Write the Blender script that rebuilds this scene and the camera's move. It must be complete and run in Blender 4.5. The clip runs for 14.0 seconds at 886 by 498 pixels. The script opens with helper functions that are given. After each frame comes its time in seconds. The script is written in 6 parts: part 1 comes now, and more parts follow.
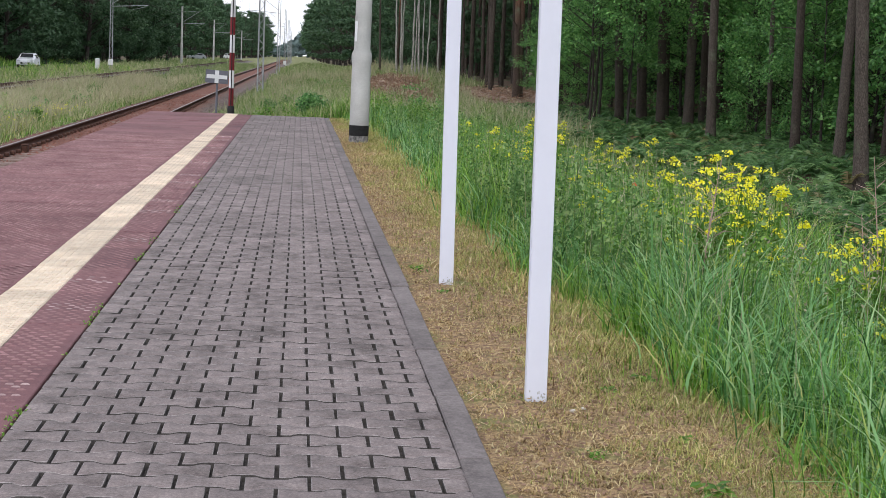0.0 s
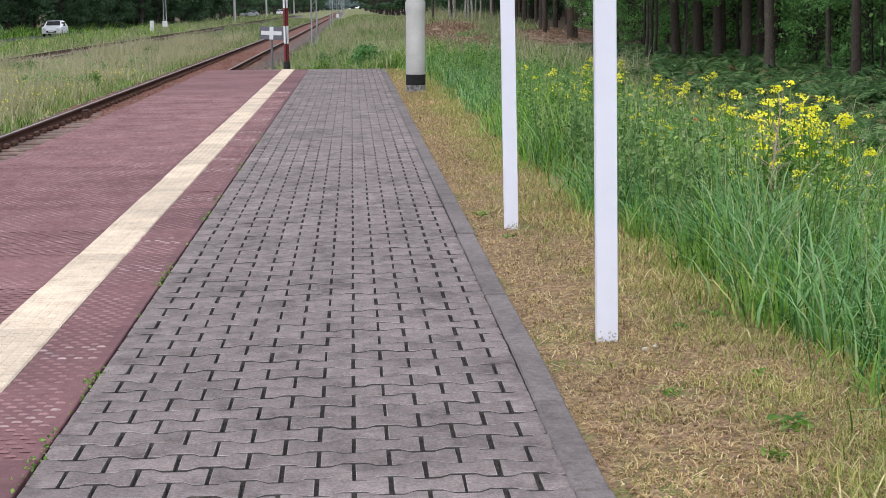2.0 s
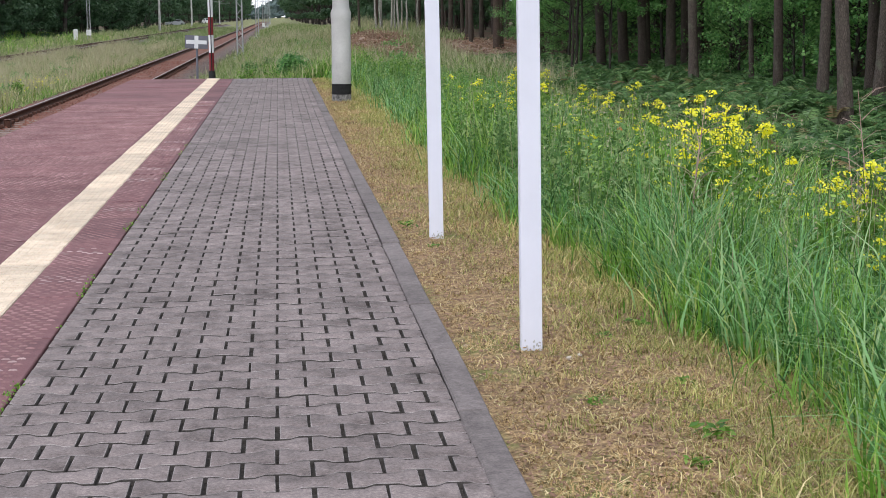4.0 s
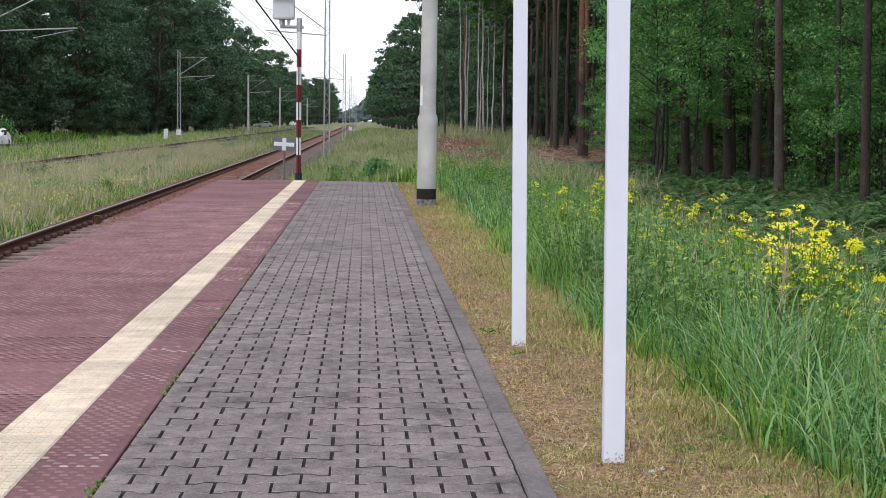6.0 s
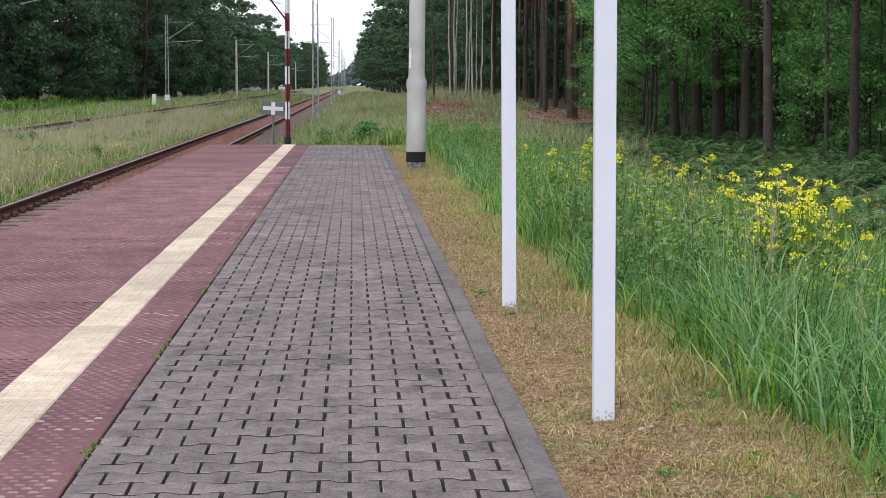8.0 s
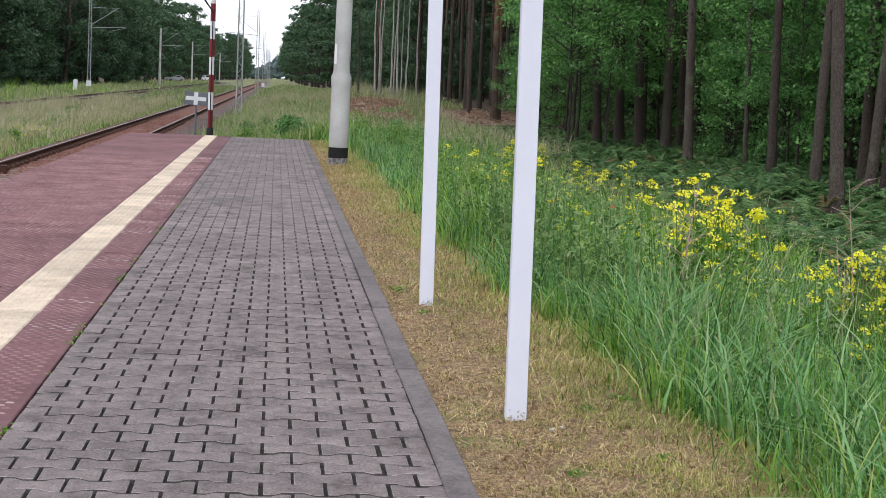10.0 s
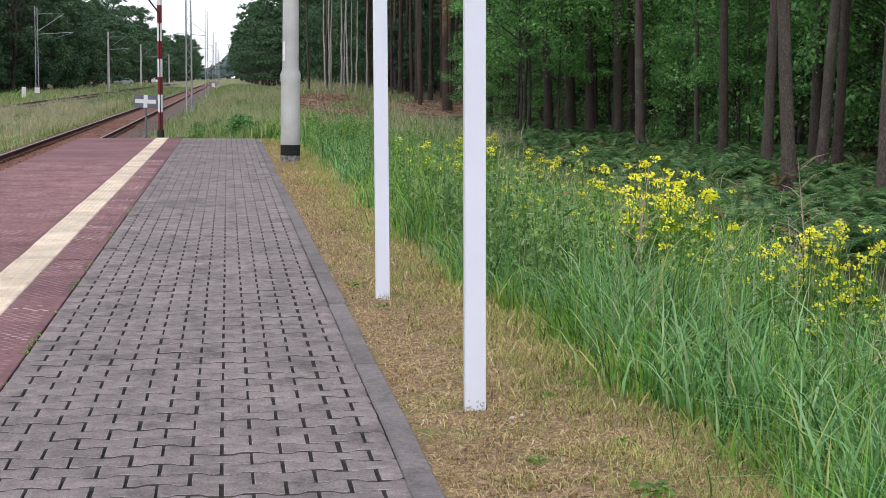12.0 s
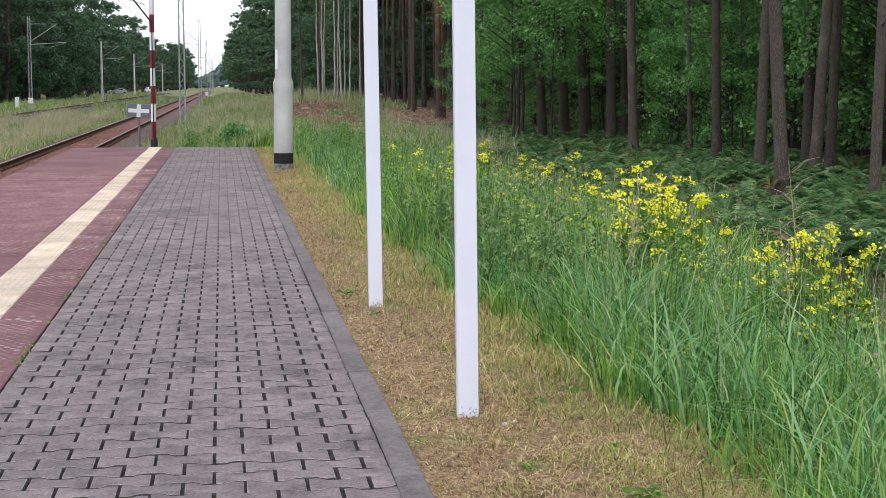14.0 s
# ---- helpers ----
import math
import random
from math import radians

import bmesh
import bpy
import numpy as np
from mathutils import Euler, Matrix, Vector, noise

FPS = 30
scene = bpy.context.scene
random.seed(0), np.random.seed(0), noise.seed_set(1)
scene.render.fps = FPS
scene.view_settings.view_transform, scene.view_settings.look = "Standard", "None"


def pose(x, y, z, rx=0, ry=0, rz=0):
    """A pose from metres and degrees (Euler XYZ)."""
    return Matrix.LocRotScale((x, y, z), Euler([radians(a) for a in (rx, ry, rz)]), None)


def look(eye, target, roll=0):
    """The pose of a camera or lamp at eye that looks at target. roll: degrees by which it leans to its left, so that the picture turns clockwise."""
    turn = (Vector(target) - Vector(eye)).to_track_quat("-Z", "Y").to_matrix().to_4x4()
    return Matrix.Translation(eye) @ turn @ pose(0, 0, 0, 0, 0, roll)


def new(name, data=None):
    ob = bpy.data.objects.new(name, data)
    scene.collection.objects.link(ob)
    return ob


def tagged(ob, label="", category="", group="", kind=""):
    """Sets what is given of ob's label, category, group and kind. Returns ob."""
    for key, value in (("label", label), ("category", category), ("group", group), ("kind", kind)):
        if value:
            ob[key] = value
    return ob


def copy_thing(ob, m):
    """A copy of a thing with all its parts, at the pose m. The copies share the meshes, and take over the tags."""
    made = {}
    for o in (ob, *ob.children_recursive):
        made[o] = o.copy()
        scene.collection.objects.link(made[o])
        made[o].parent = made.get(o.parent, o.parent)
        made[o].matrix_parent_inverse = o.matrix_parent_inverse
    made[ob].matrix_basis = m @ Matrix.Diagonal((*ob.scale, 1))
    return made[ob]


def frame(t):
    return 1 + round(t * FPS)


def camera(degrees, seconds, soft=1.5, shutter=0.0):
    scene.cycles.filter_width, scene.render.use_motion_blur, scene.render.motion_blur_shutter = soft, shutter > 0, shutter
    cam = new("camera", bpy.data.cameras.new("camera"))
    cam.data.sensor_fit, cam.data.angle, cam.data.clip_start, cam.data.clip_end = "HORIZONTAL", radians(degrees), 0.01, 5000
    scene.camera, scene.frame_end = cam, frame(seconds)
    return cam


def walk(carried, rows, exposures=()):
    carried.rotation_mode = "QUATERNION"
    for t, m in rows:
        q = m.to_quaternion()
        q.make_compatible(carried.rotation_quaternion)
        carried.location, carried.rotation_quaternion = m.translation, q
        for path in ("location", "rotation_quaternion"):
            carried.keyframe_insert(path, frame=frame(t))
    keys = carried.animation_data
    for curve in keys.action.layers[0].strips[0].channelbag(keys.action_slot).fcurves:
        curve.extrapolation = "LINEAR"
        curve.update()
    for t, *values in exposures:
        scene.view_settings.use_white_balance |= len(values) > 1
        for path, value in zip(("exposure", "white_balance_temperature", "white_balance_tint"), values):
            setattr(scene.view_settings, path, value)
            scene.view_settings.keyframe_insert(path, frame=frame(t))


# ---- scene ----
cam = camera(30.1, 14.0, soft=0.7)
PATH = [
    (0, (0.03, -4.429, 1.277), (0.211, -2.451, 1.05), 2.3),
    (0.5, (0.017, -4.426, 1.269), (0.222, -2.452, 1.027), 1.3),
    (0.6, (0.017, -4.424, 1.269), (0.196, -2.454, 0.979), 0.9),
    (0.7, (0.018, -4.422, 1.269), (0.195, -2.452, 0.956), 0.7),
    (0.8, (0.018, -4.421, 1.27), (0.17, -2.451, 0.938), 0.8),
    (0.9, (0.019, -4.419, 1.27), (0.177, -2.449, 0.936), 1.6),
    (1, (0.019, -4.417, 1.27), (0.175, -2.449, 0.948), 1.2),
    (1.1, (0.021, -4.419, 1.273), (0.189, -2.449, 0.977), 1.2),
    (1.2, (0.023, -4.421, 1.276), (0.195, -2.451, 1.003), 0.5),
    (1.3, (0.026, -4.422, 1.278), (0.179, -2.452, 1.009), -0.3),
    (1.4, (0.028, -4.424, 1.281), (0.115, -2.454, 0.982), -2.2),
    (1.5, (0.03, -4.426, 1.284), (0.109, -2.448, 1), -1.6),
    (2, (0.019, -4.438, 1.275), (0.124, -2.463, 0.983), -0.7),
    (2.5, (0.024, -4.434, 1.276), (0.153, -2.458, 0.998), -1.1),
    (3, (0.03, -4.436, 1.275), (0.181, -2.462, 0.993), -1.2),
    (3.2, (0.031, -4.43, 1.274), (0.197, -2.458, 0.986), -1.4),
    (5.3, (0.018, -4.43, 1.283), (0.224, -2.45, 1.091), 1.2),
    (5.5, (0.01, -4.424, 1.286), (0.157, -2.436, 1.129), 0.9),
    (6, (0.014, -4.425, 1.282), (0.111, -2.433, 1.127), 0.7),
    (6.5, (0.01, -4.431, 1.276), (0.119, -2.443, 1.083), 1.5),
    (7, (0.018, -4.434, 1.282), (0.128, -2.445, 1.106), 0.9),
    (7.2, (0.013, -4.439, 1.28), (0.106, -2.451, 1.081), -0.2),
    (9.3, (0.012, -4.516, 1.282), (0.187, -2.533, 1.087), 2.1),
    (9.5, (0.009, -4.517, 1.285), (0.189, -2.534, 1.093), 2.6),
    (10, (0.009, -4.51, 1.279), (0.216, -2.531, 1.08), 2.5),
    (10.5, (0.021, -4.515, 1.279), (0.239, -2.539, 1.059), 0.4),
    (11, (0.025, -4.51, 1.279), (0.269, -2.537, 1.061), 0.6),
    (11.5, (0.031, -4.512, 1.278), (0.284, -2.539, 1.075), 0.2),
    (12, (0.029, -4.506, 1.278), (0.287, -2.533, 1.071), 0.3),
    (12.5, (0.04, -4.512, 1.274), (0.287, -2.539, 1.056), 1),
    (13, (0.035, -4.508, 1.276), (0.29, -2.536, 1.058), 0.9),
    (13.5, (0.037, -4.515, 1.28), (0.293, -2.543, 1.072), 0.5),
    (14, (0.043, -4.513, 1.28), (0.307, -2.54, 1.081), -0.2),
]
walk(cam, [(t, look(eye, target, roll)) for t, eye, target, roll in PATH],
     exposures=((0.0, 0.45), (0.5, 0.5), (1.0, 0.6), (1.5, 0.56), (3.0, 0.58), (5.3, 0.48), (6.5, 0.44), (9.5, 0.46), (12.0, 0.5), (14.0, 0.55)))


# ---- light ----
SUN_AZ, SUN_EL = radians(200), radians(52)   # compass angle from +y clockwise, and height
world = bpy.data.worlds.new("overcast_sky")
scene.world = world
world.use_nodes = True
wn, wl = world.node_tree.nodes, world.node_tree.links
sky = wn.new("ShaderNodeTexSky")
sky.sky_type = "NISHITA"
sky.sun_disc = False
sky.sun_elevation, sky.sun_rotation = SUN_EL, SUN_AZ
sky.air_density, sky.dust_density, sky.ozone_density = 1.0, 2.0, 1.0
# an even cloud cover hides most of the blue
cloud = wn.new("ShaderNodeMix")
cloud.data_type = "RGBA"
cloud.inputs["Factor"].default_value = 0.8
cloud.inputs["B"].default_value = (7.9, 8.2, 9.2, 1)
wl.new(sky.outputs[0], cloud.inputs["A"])
wl.new(cloud.outputs["Result"], wn["Background"].inputs["Color"])
wn["Background"].inputs["Strength"].default_value = 0.13

sun = new("sun", bpy.data.lights.new("sun", "SUN"))
sun.data.energy, sun.data.angle, sun.data.color = 0.6, radians(30), (1.0, 0.97, 0.92)
sun.matrix_world = look((0, 0, 0), (-math.sin(SUN_AZ) * math.cos(SUN_EL), -math.cos(SUN_AZ) * math.cos(SUN_EL), -math.sin(SUN_EL)))


# ---- materials ----
def mat(name, rough=0.8, metal=0.0):
    """A node material; returns it with its tree and principled shader."""
    m = bpy.data.materials.new(name)
    m.use_nodes = True
    b = m.node_tree.nodes["Principled BSDF"]
    b.inputs["Roughness"].default_value, b.inputs["Metallic"].default_value = rough, metal
    b.inputs["Specular IOR Level"].default_value = 0.3
    return m, m.node_tree, b


def node(tree, kind, **values):
    n = tree.nodes.new(kind)
    for key, v in values.items():
        n.inputs[key.replace("_", " ")].default_value = v
    return n


def coords(tree, scale=(1, 1, 1), generated=False):
    c = tree.nodes.new("ShaderNodeNewGeometry") if not generated else tree.nodes.new("ShaderNodeTexCoord")
    m = tree.nodes.new("ShaderNodeMapping")
    m.inputs["Scale"].default_value = scale
    tree.links.new(c.outputs["Object"] if generated else c.outputs["Position"], m.inputs[0])
    return m.outputs[0]


def noise_tex(tree, vec, scale, detail=4.0, rough=0.6):
    n = node(tree, "ShaderNodeTexNoise", Scale=scale, Detail=detail, Roughness=rough)
    tree.links.new(vec, n.inputs["Vector"])
    return n.outputs["Fac"]


def ramp(tree, fac, stops):
    """stops: (position, (r, g, b)) pairs."""
    r = tree.nodes.new("ShaderNodeValToRGB")
    while len(r.color_ramp.elements) < len(stops):
        r.color_ramp.elements.new(0.5)
    for e, (p, c) in zip(r.color_ramp.elements, stops):
        e.position, e.color = p, (*c, 1)
    tree.links.new(fac, r.inputs[0])
    return r.outputs["Color"]


def value_ramp(tree, fac, lo, hi):
    r = tree.nodes.new("ShaderNodeMapRange")
    r.inputs["From Min"].default_value, r.inputs["From Max"].default_value = lo, hi
    tree.links.new(fac, r.inputs["Value"])
    return r.outputs[0]


def mixc(tree, fac, a, b, mode="MIX"):
    m = tree.nodes.new("ShaderNodeMix")
    m.data_type, m.blend_type = "RGBA", mode
    for sock, v in ((m.inputs["Factor"], fac), (m.inputs["A"], a), (m.inputs["B"], b)):
        if isinstance(v, (int, float)):
            sock.default_value = v
        elif isinstance(v, tuple):
            sock.default_value = (*v, 1)
        else:
            tree.links.new(v, sock)
    return m.outputs["Result"]


def math_n(tree, op, a, b=0.0):
    m = tree.nodes.new("ShaderNodeMath")
    m.operation = op
    for i, v in enumerate((a, b)):
        if isinstance(v, (int, float)):
            m.inputs[i].default_value = v
        else:
            tree.links.new(v, m.inputs[i])
    return m.outputs[0]


def bump(tree, bsdf, height, strength=0.4, distance=0.01):
    b = node(tree, "ShaderNodeBump", Strength=strength, Distance=distance)
    tree.links.new(height, b.inputs["Height"])
    tree.links.new(b.outputs[0], bsdf.inputs["Normal"])


def speckled(name, a, b, scale=20.0, rough=0.85, metal=0.0, fine=150.0, bumps=0.3, dist=0.004, island=0.0, objrand=0.0, big=1.3, stains=0.0):
    """Two-tone surface with large stains, fine grain and relief."""
    m, t, s = mat(name, rough, metal)
    v = coords(t)
    n1, n2, n3 = noise_tex(t, v, scale), noise_tex(t, v, fine, 2.0), noise_tex(t, v, big, 3.0)
    c = mixc(t, value_ramp(t, n1, 0.3, 0.7), a, b)
    c = mixc(t, 0.55, c, ramp(t, n3, [(0.3, (0.6, 0.6, 0.6)), (0.7, (1.25, 1.25, 1.25))]), "MULTIPLY")
    c = mixc(t, 0.5, c, ramp(t, n2, [(0.3, (0.65, 0.65, 0.65)), (0.7, (1.3, 1.3, 1.3))]), "MULTIPLY")
    if stains:
        n4, n5 = noise_tex(t, coords(t, (1, 0.6, 1)), 4.5, 7.0, 0.72), noise_tex(t, v, 85.0, 3.0, 0.7)
        c = mixc(t, stains, c, ramp(t, n4, [(0.34, (0.55, 0.54, 0.53)), (0.5, (1.0, 1.0, 1.0)), (0.68, (1.18, 1.17, 1.16))]), "MULTIPLY")
        c = mixc(t, stains, c, ramp(t, n5, [(0.32, (0.7, 0.7, 0.7)), (0.5, (1.0, 1.0, 1.0)), (0.7, (1.35, 1.34, 1.32))]), "MULTIPLY")
    if objrand:
        o = t.nodes.new("ShaderNodeObjectInfo")
        c = mixc(t, objrand, c, ramp(t, o.outputs["Random"], [(0, (0.5, 0.5, 0.5)), (1, (1.4, 1.4, 1.4))]), "MULTIPLY")
    if island:
        g = t.nodes.new("ShaderNodeNewGeometry")
        c = mixc(t, island, c, ramp(t, g.outputs["Random Per Island"], [(0, (0.5, 0.5, 0.5)), (1, (1.4, 1.4, 1.4))]), "MULTIPLY")
    t.links.new(c, s.inputs["Base Color"])
    if bumps:
        bump(t, s, mixc(t, 0.5, n1, n2), bumps, dist)
    return m


def leafy(name, stops, rough=0.55, through_light=0.3, big=0.0):
    """Leaves and blades: colour by island, some light passes through."""
    m, t, s = mat(name, rough)
    g = t.nodes.new("ShaderNodeNewGeometry")
    o = t.nodes.new("ShaderNodeObjectInfo")
    c = ramp(t, g.outputs["Random Per Island"], stops)
    n = noise_tex(t, coords(t), 0.45 if not big else big, 3.0)
    c = mixc(t, 0.6, c, ramp(t, n, [(0.3, (0.6, 0.66, 0.6)), (0.7, (1.3, 1.25, 1.2))]), "MULTIPLY")
    c = mixc(t, 0.35, c, ramp(t, o.outputs["Random"], [(0, (0.6, 0.65, 0.6)), (1, (1.35, 1.25, 1.1))]), "MULTIPLY")
    t.links.new(c, s.inputs["Base Color"])
    tr = t.nodes.new("ShaderNodeBsdfTranslucent")
    t.links.new(c, tr.inputs["Color"])
    mx = t.nodes.new("ShaderNodeMixShader")
    mx.inputs[0].default_value = through_light
    t.links.new(s.outputs[0], mx.inputs[1])
    t.links.new(tr.outputs[0], mx.inputs[2])
    t.links.new(mx.outputs[0], t.nodes["Material Output"].inputs["Surface"])
    return m


def bark(name, low, high, z0, z1, crack=(0.45, 0.45, 0.45)):
    """Furrowed bark that changes from a grey foot to another colour up the stem."""
    m, t, s = mat(name, 0.95)
    v = coords(t, (15, 15, 4.5))
    n = noise_tex(t, v, 2.2, 5.0, 0.7)
    vor = t.nodes.new("ShaderNodeTexVoronoi")
    vor.feature = "DISTANCE_TO_EDGE"
    vor.inputs["Scale"].default_value = 3.2
    t.links.new(v, vor.inputs["Vector"])
    p = t.nodes.new("ShaderNodeNewGeometry")
    x = t.nodes.new("ShaderNodeSeparateXYZ")
    t.links.new(p.outputs["Position"], x.inputs[0])
    c = mixc(t, value_ramp(t, x.outputs[2], z0, z1), low, high)
    c = mixc(t, 0.85, c, ramp(t, vor.outputs["Distance"], [(0.0, crack), (0.2, (1.08, 1.06, 1.04))]), "MULTIPLY")
    c = mixc(t, 0.6, c, ramp(t, n, [(0.3, (0.55, 0.55, 0.55)), (0.7, (1.35, 1.35, 1.35))]), "MULTIPLY")
    lichen = noise_tex(t, coords(t), 2.5, 5.0)
    c = mixc(t, value_ramp(t, lichen, 0.58, 0.85), c, (0.16, 0.18, 0.12))
    t.links.new(c, s.inputs["Base Color"])
    bump(t, s, vor.outputs["Distance"], 0.9, 0.03)
    return m


def paint(name, colour, rough=0.45, dirt=0.25):
    """Painted metal with faint dirt and scratches."""
    m, t, s = mat(name, rough)
    v = coords(t)
    n, f = noise_tex(t, v, 3.0, 6.0, 0.7), noise_tex(t, v, 60.0, 3.0)
    c = mixc(t, dirt, colour, ramp(t, n, [(0.3, tuple(k * 0.55 for k in colour)), (0.62, tuple(min(1, k * 1.08) for k in colour))]))
    c = mixc(t, value_ramp(t, f, 0.76, 0.86), c, (0.3, 0.28, 0.26))
    t.links.new(c, s.inputs["Base Color"])
    bump(t, s, f, 0.15, 0.002)
    return m


M = {}
M["paver"] = speckled("grey_concrete_paver", (0.168, 0.138, 0.132), (0.24, 0.2, 0.191), 14, 0.9, fine=260, bumps=0.7, dist=0.005, island=0.3, objrand=0.3, big=0.7, stains=0.95)
M["paver_edge"] = speckled("worn_paver_edge", (0.13, 0.112, 0.11), (0.36, 0.32, 0.31), 22, 0.9, fine=200, bumps=0.3, big=1.1, stains=0.8)
M["joint"] = speckled("dark_joint_sand", (0.042, 0.037, 0.034), (0.088, 0.078, 0.071), 60, 1.0)
M["joint_sand"] = speckled("grey_joint_sand", (0.08, 0.07, 0.066), (0.13, 0.115, 0.108), 60, 1.0)
M["kerb"] = speckled("concrete_kerb", (0.135, 0.116, 0.112), (0.2, 0.172, 0.166), 25, 0.9, objrand=0.2, stains=0.6)
M["red"] = speckled("red_concrete_slab", (0.175, 0.08, 0.083), (0.22, 0.106, 0.109), 10, 0.85, fine=180, bumps=0.4, objrand=0.25, big=0.8, stains=0.3)
M["redbump"] = speckled("red_stud", (0.19, 0.09, 0.092), (0.34, 0.205, 0.2), 2.6, 0.85, fine=90, bumps=0, island=0.4, big=0.9)
M["studworn"] = speckled("worn_pale_stud", (0.27, 0.17, 0.165), (0.46, 0.345, 0.33), 9, 0.85, fine=90, bumps=0, island=0.6)
M["red_strip"] = speckled("dark_red_concrete_tile", (0.145, 0.066, 0.07), (0.185, 0.09, 0.094), 10, 0.85, fine=180, bumps=0.4, objrand=0.3, big=0.8, stains=0.4)
M["yellow"] = speckled("cream_yellow_tactile", (0.62, 0.5, 0.38), (0.73, 0.62, 0.485), 9, 0.8, fine=160, objrand=0.22, big=2.0, stains=0.25)
M["conc"] = speckled("grey_concrete", (0.43, 0.425, 0.405), (0.5, 0.495, 0.475), 3, 0.9, fine=120, big=1.2)
M["side"] = speckled("old_platform_wall", (0.2, 0.17, 0.15), (0.3, 0.26, 0.24), 5, 0.95)
M["white"] = paint("white_painted_steel", (0.74, 0.75, 0.84), 0.4, 0.1)
M["pole_white"] = paint("white_pole_paint", (0.75, 0.75, 0.76), 0.5, 0.3)
M["pole_red"] = paint("dark_red_pole_paint", (0.2, 0.02, 0.025), 0.5, 0.3)
M["black"] = paint("black_bitumen", (0.015, 0.015, 0.015), 0.7, 0.3)
M["worn_black"] = speckled("peeling_black_paint", (0.02, 0.02, 0.02), (0.36, 0.345, 0.33), 18, 0.9, fine=60, bumps=0.2)
M["band_black"] = speckled("black_band_paint", (0.008, 0.008, 0.008), (0.02, 0.02, 0.02), 15, 0.85)
M["grey_steel"] = speckled("galvanised_steel", (0.33, 0.34, 0.35), (0.45, 0.46, 0.47), 12, 0.5, 0.5, bumps=0.05)
M["plate_grey"] = paint("grey_sign_plate", (0.15, 0.15, 0.18), 0.5, 0.3)
M["rail_side"] = speckled("rusty_rail", (0.06, 0.03, 0.022), (0.13, 0.06, 0.04), 20, 0.85, fine=90)
M["rail_top"] = speckled("worn_rail_head", (0.2, 0.175, 0.165), (0.28, 0.25, 0.235), 20, 0.45, 0.8, bumps=0.05)
M["sleeper"] = speckled("weathered_sleeper", (0.17, 0.115, 0.095), (0.27, 0.2, 0.17), 8, 0.95, objrand=0.4)
def rust_bed():
    m = speckled("track_ballast", (0.13, 0.05, 0.034), (0.27, 0.125, 0.09), 14, 0.95, fine=50, bumps=0.9, dist=0.03, island=0.5)
    t = m.node_tree
    s = t.nodes["Principled BSDF"]
    c = s.inputs["Base Color"].links[0].from_socket
    p = t.nodes.new("ShaderNodeNewGeometry")
    x = t.nodes.new("ShaderNodeSeparateXYZ")
    t.links.new(p.outputs["Position"], x.inputs[0])
    wob = math_n(t, "MULTIPLY", math_n(t, "SUBTRACT", noise_tex(t, coords(t), 0.8, 4.0), 0.5), 1.2)
    off = math_n(t, "ABSOLUTE", math_n(t, "ADD", math_n(t, "ADD", x.outputs[0], 4.75), wob))
    grey = mixc(t, value_ramp(t, noise_tex(t, coords(t), 22.0, 3.0), 0.3, 0.7), (0.075, 0.055, 0.047), (0.19, 0.145, 0.125))
    t.links.new(mixc(t, value_ramp(t, off, 0.9, 1.5), c, grey), s.inputs["Base Color"])
    return m


M["ballast"] = rust_bed()
M["ballast_grey"] = speckled("grey_ballast", (0.1, 0.09, 0.085), (0.24, 0.21, 0.2), 14, 0.95, fine=50, bumps=0.9, dist=0.03, island=0.5)
M["asphalt"] = speckled("asphalt", (0.055, 0.055, 0.057), (0.085, 0.085, 0.085), 8, 0.9, big=0.3)
M["blade"] = leafy("tall_grass_blade", [(0.0, (0.03, 0.09, 0.01)), (0.35, (0.12, 0.29, 0.034)), (0.8, (0.28, 0.5, 0.09)), (1.0, (0.6, 0.58, 0.24))], 0.4, 0.4)
M["reed"] = leafy("blue_green_grass_blade", [(0.0, (0.03, 0.1, 0.025)), (0.35, (0.13, 0.33, 0.1)), (0.75, (0.33, 0.6, 0.26)), (1.0, (0.56, 0.68, 0.38))], 0.34, 0.42)
M["meadow"] = leafy("meadow_grass", [(0.0, (0.11, 0.19, 0.055)), (0.45, (0.22, 0.3, 0.11)), (0.75, (0.38, 0.41, 0.22)), (1.0, (0.54, 0.5, 0.35))], 0.7, 0.3, 0.25)
M["dull"] = leafy("dull_undergrowth", [(0.0, (0.04, 0.065, 0.022)), (0.5, (0.09, 0.13, 0.05)), (0.8, (0.13, 0.12, 0.065)), (1.0, (0.22, 0.17, 0.11))], 0.8, 0.25)
M["seedhead"] = leafy("pale_seed_head", [(0.0, (0.36, 0.34, 0.2)), (0.6, (0.5, 0.47, 0.33)), (1.0, (0.44, 0.38, 0.27))], 0.8, 0.25, 0.2)
M["straw"] = leafy("dry_mown_straw", [(0.0, (0.12, 0.074, 0.037)), (0.35, (0.4, 0.265, 0.125)), (0.8, (0.67, 0.51, 0.275)), (0.93, (0.8, 0.68, 0.43)), (1.0, (0.4, 0.42, 0.14))], 0.85, 0.18, 1.6)
M["verge"] = leafy("short_dry_green_grass", [(0.0, (0.12, 0.16, 0.035)), (0.4, (0.29, 0.33, 0.085)), (0.75, (0.48, 0.47, 0.17)), (1.0, (0.7, 0.61, 0.33))], 0.75, 0.25, 1.6)
M["weed"] = leafy("broad_weed_leaf", [(0.0, (0.05, 0.14, 0.015)), (0.6, (0.15, 0.31, 0.045)), (1.0, (0.31, 0.47, 0.115))], 0.5, 0.35)
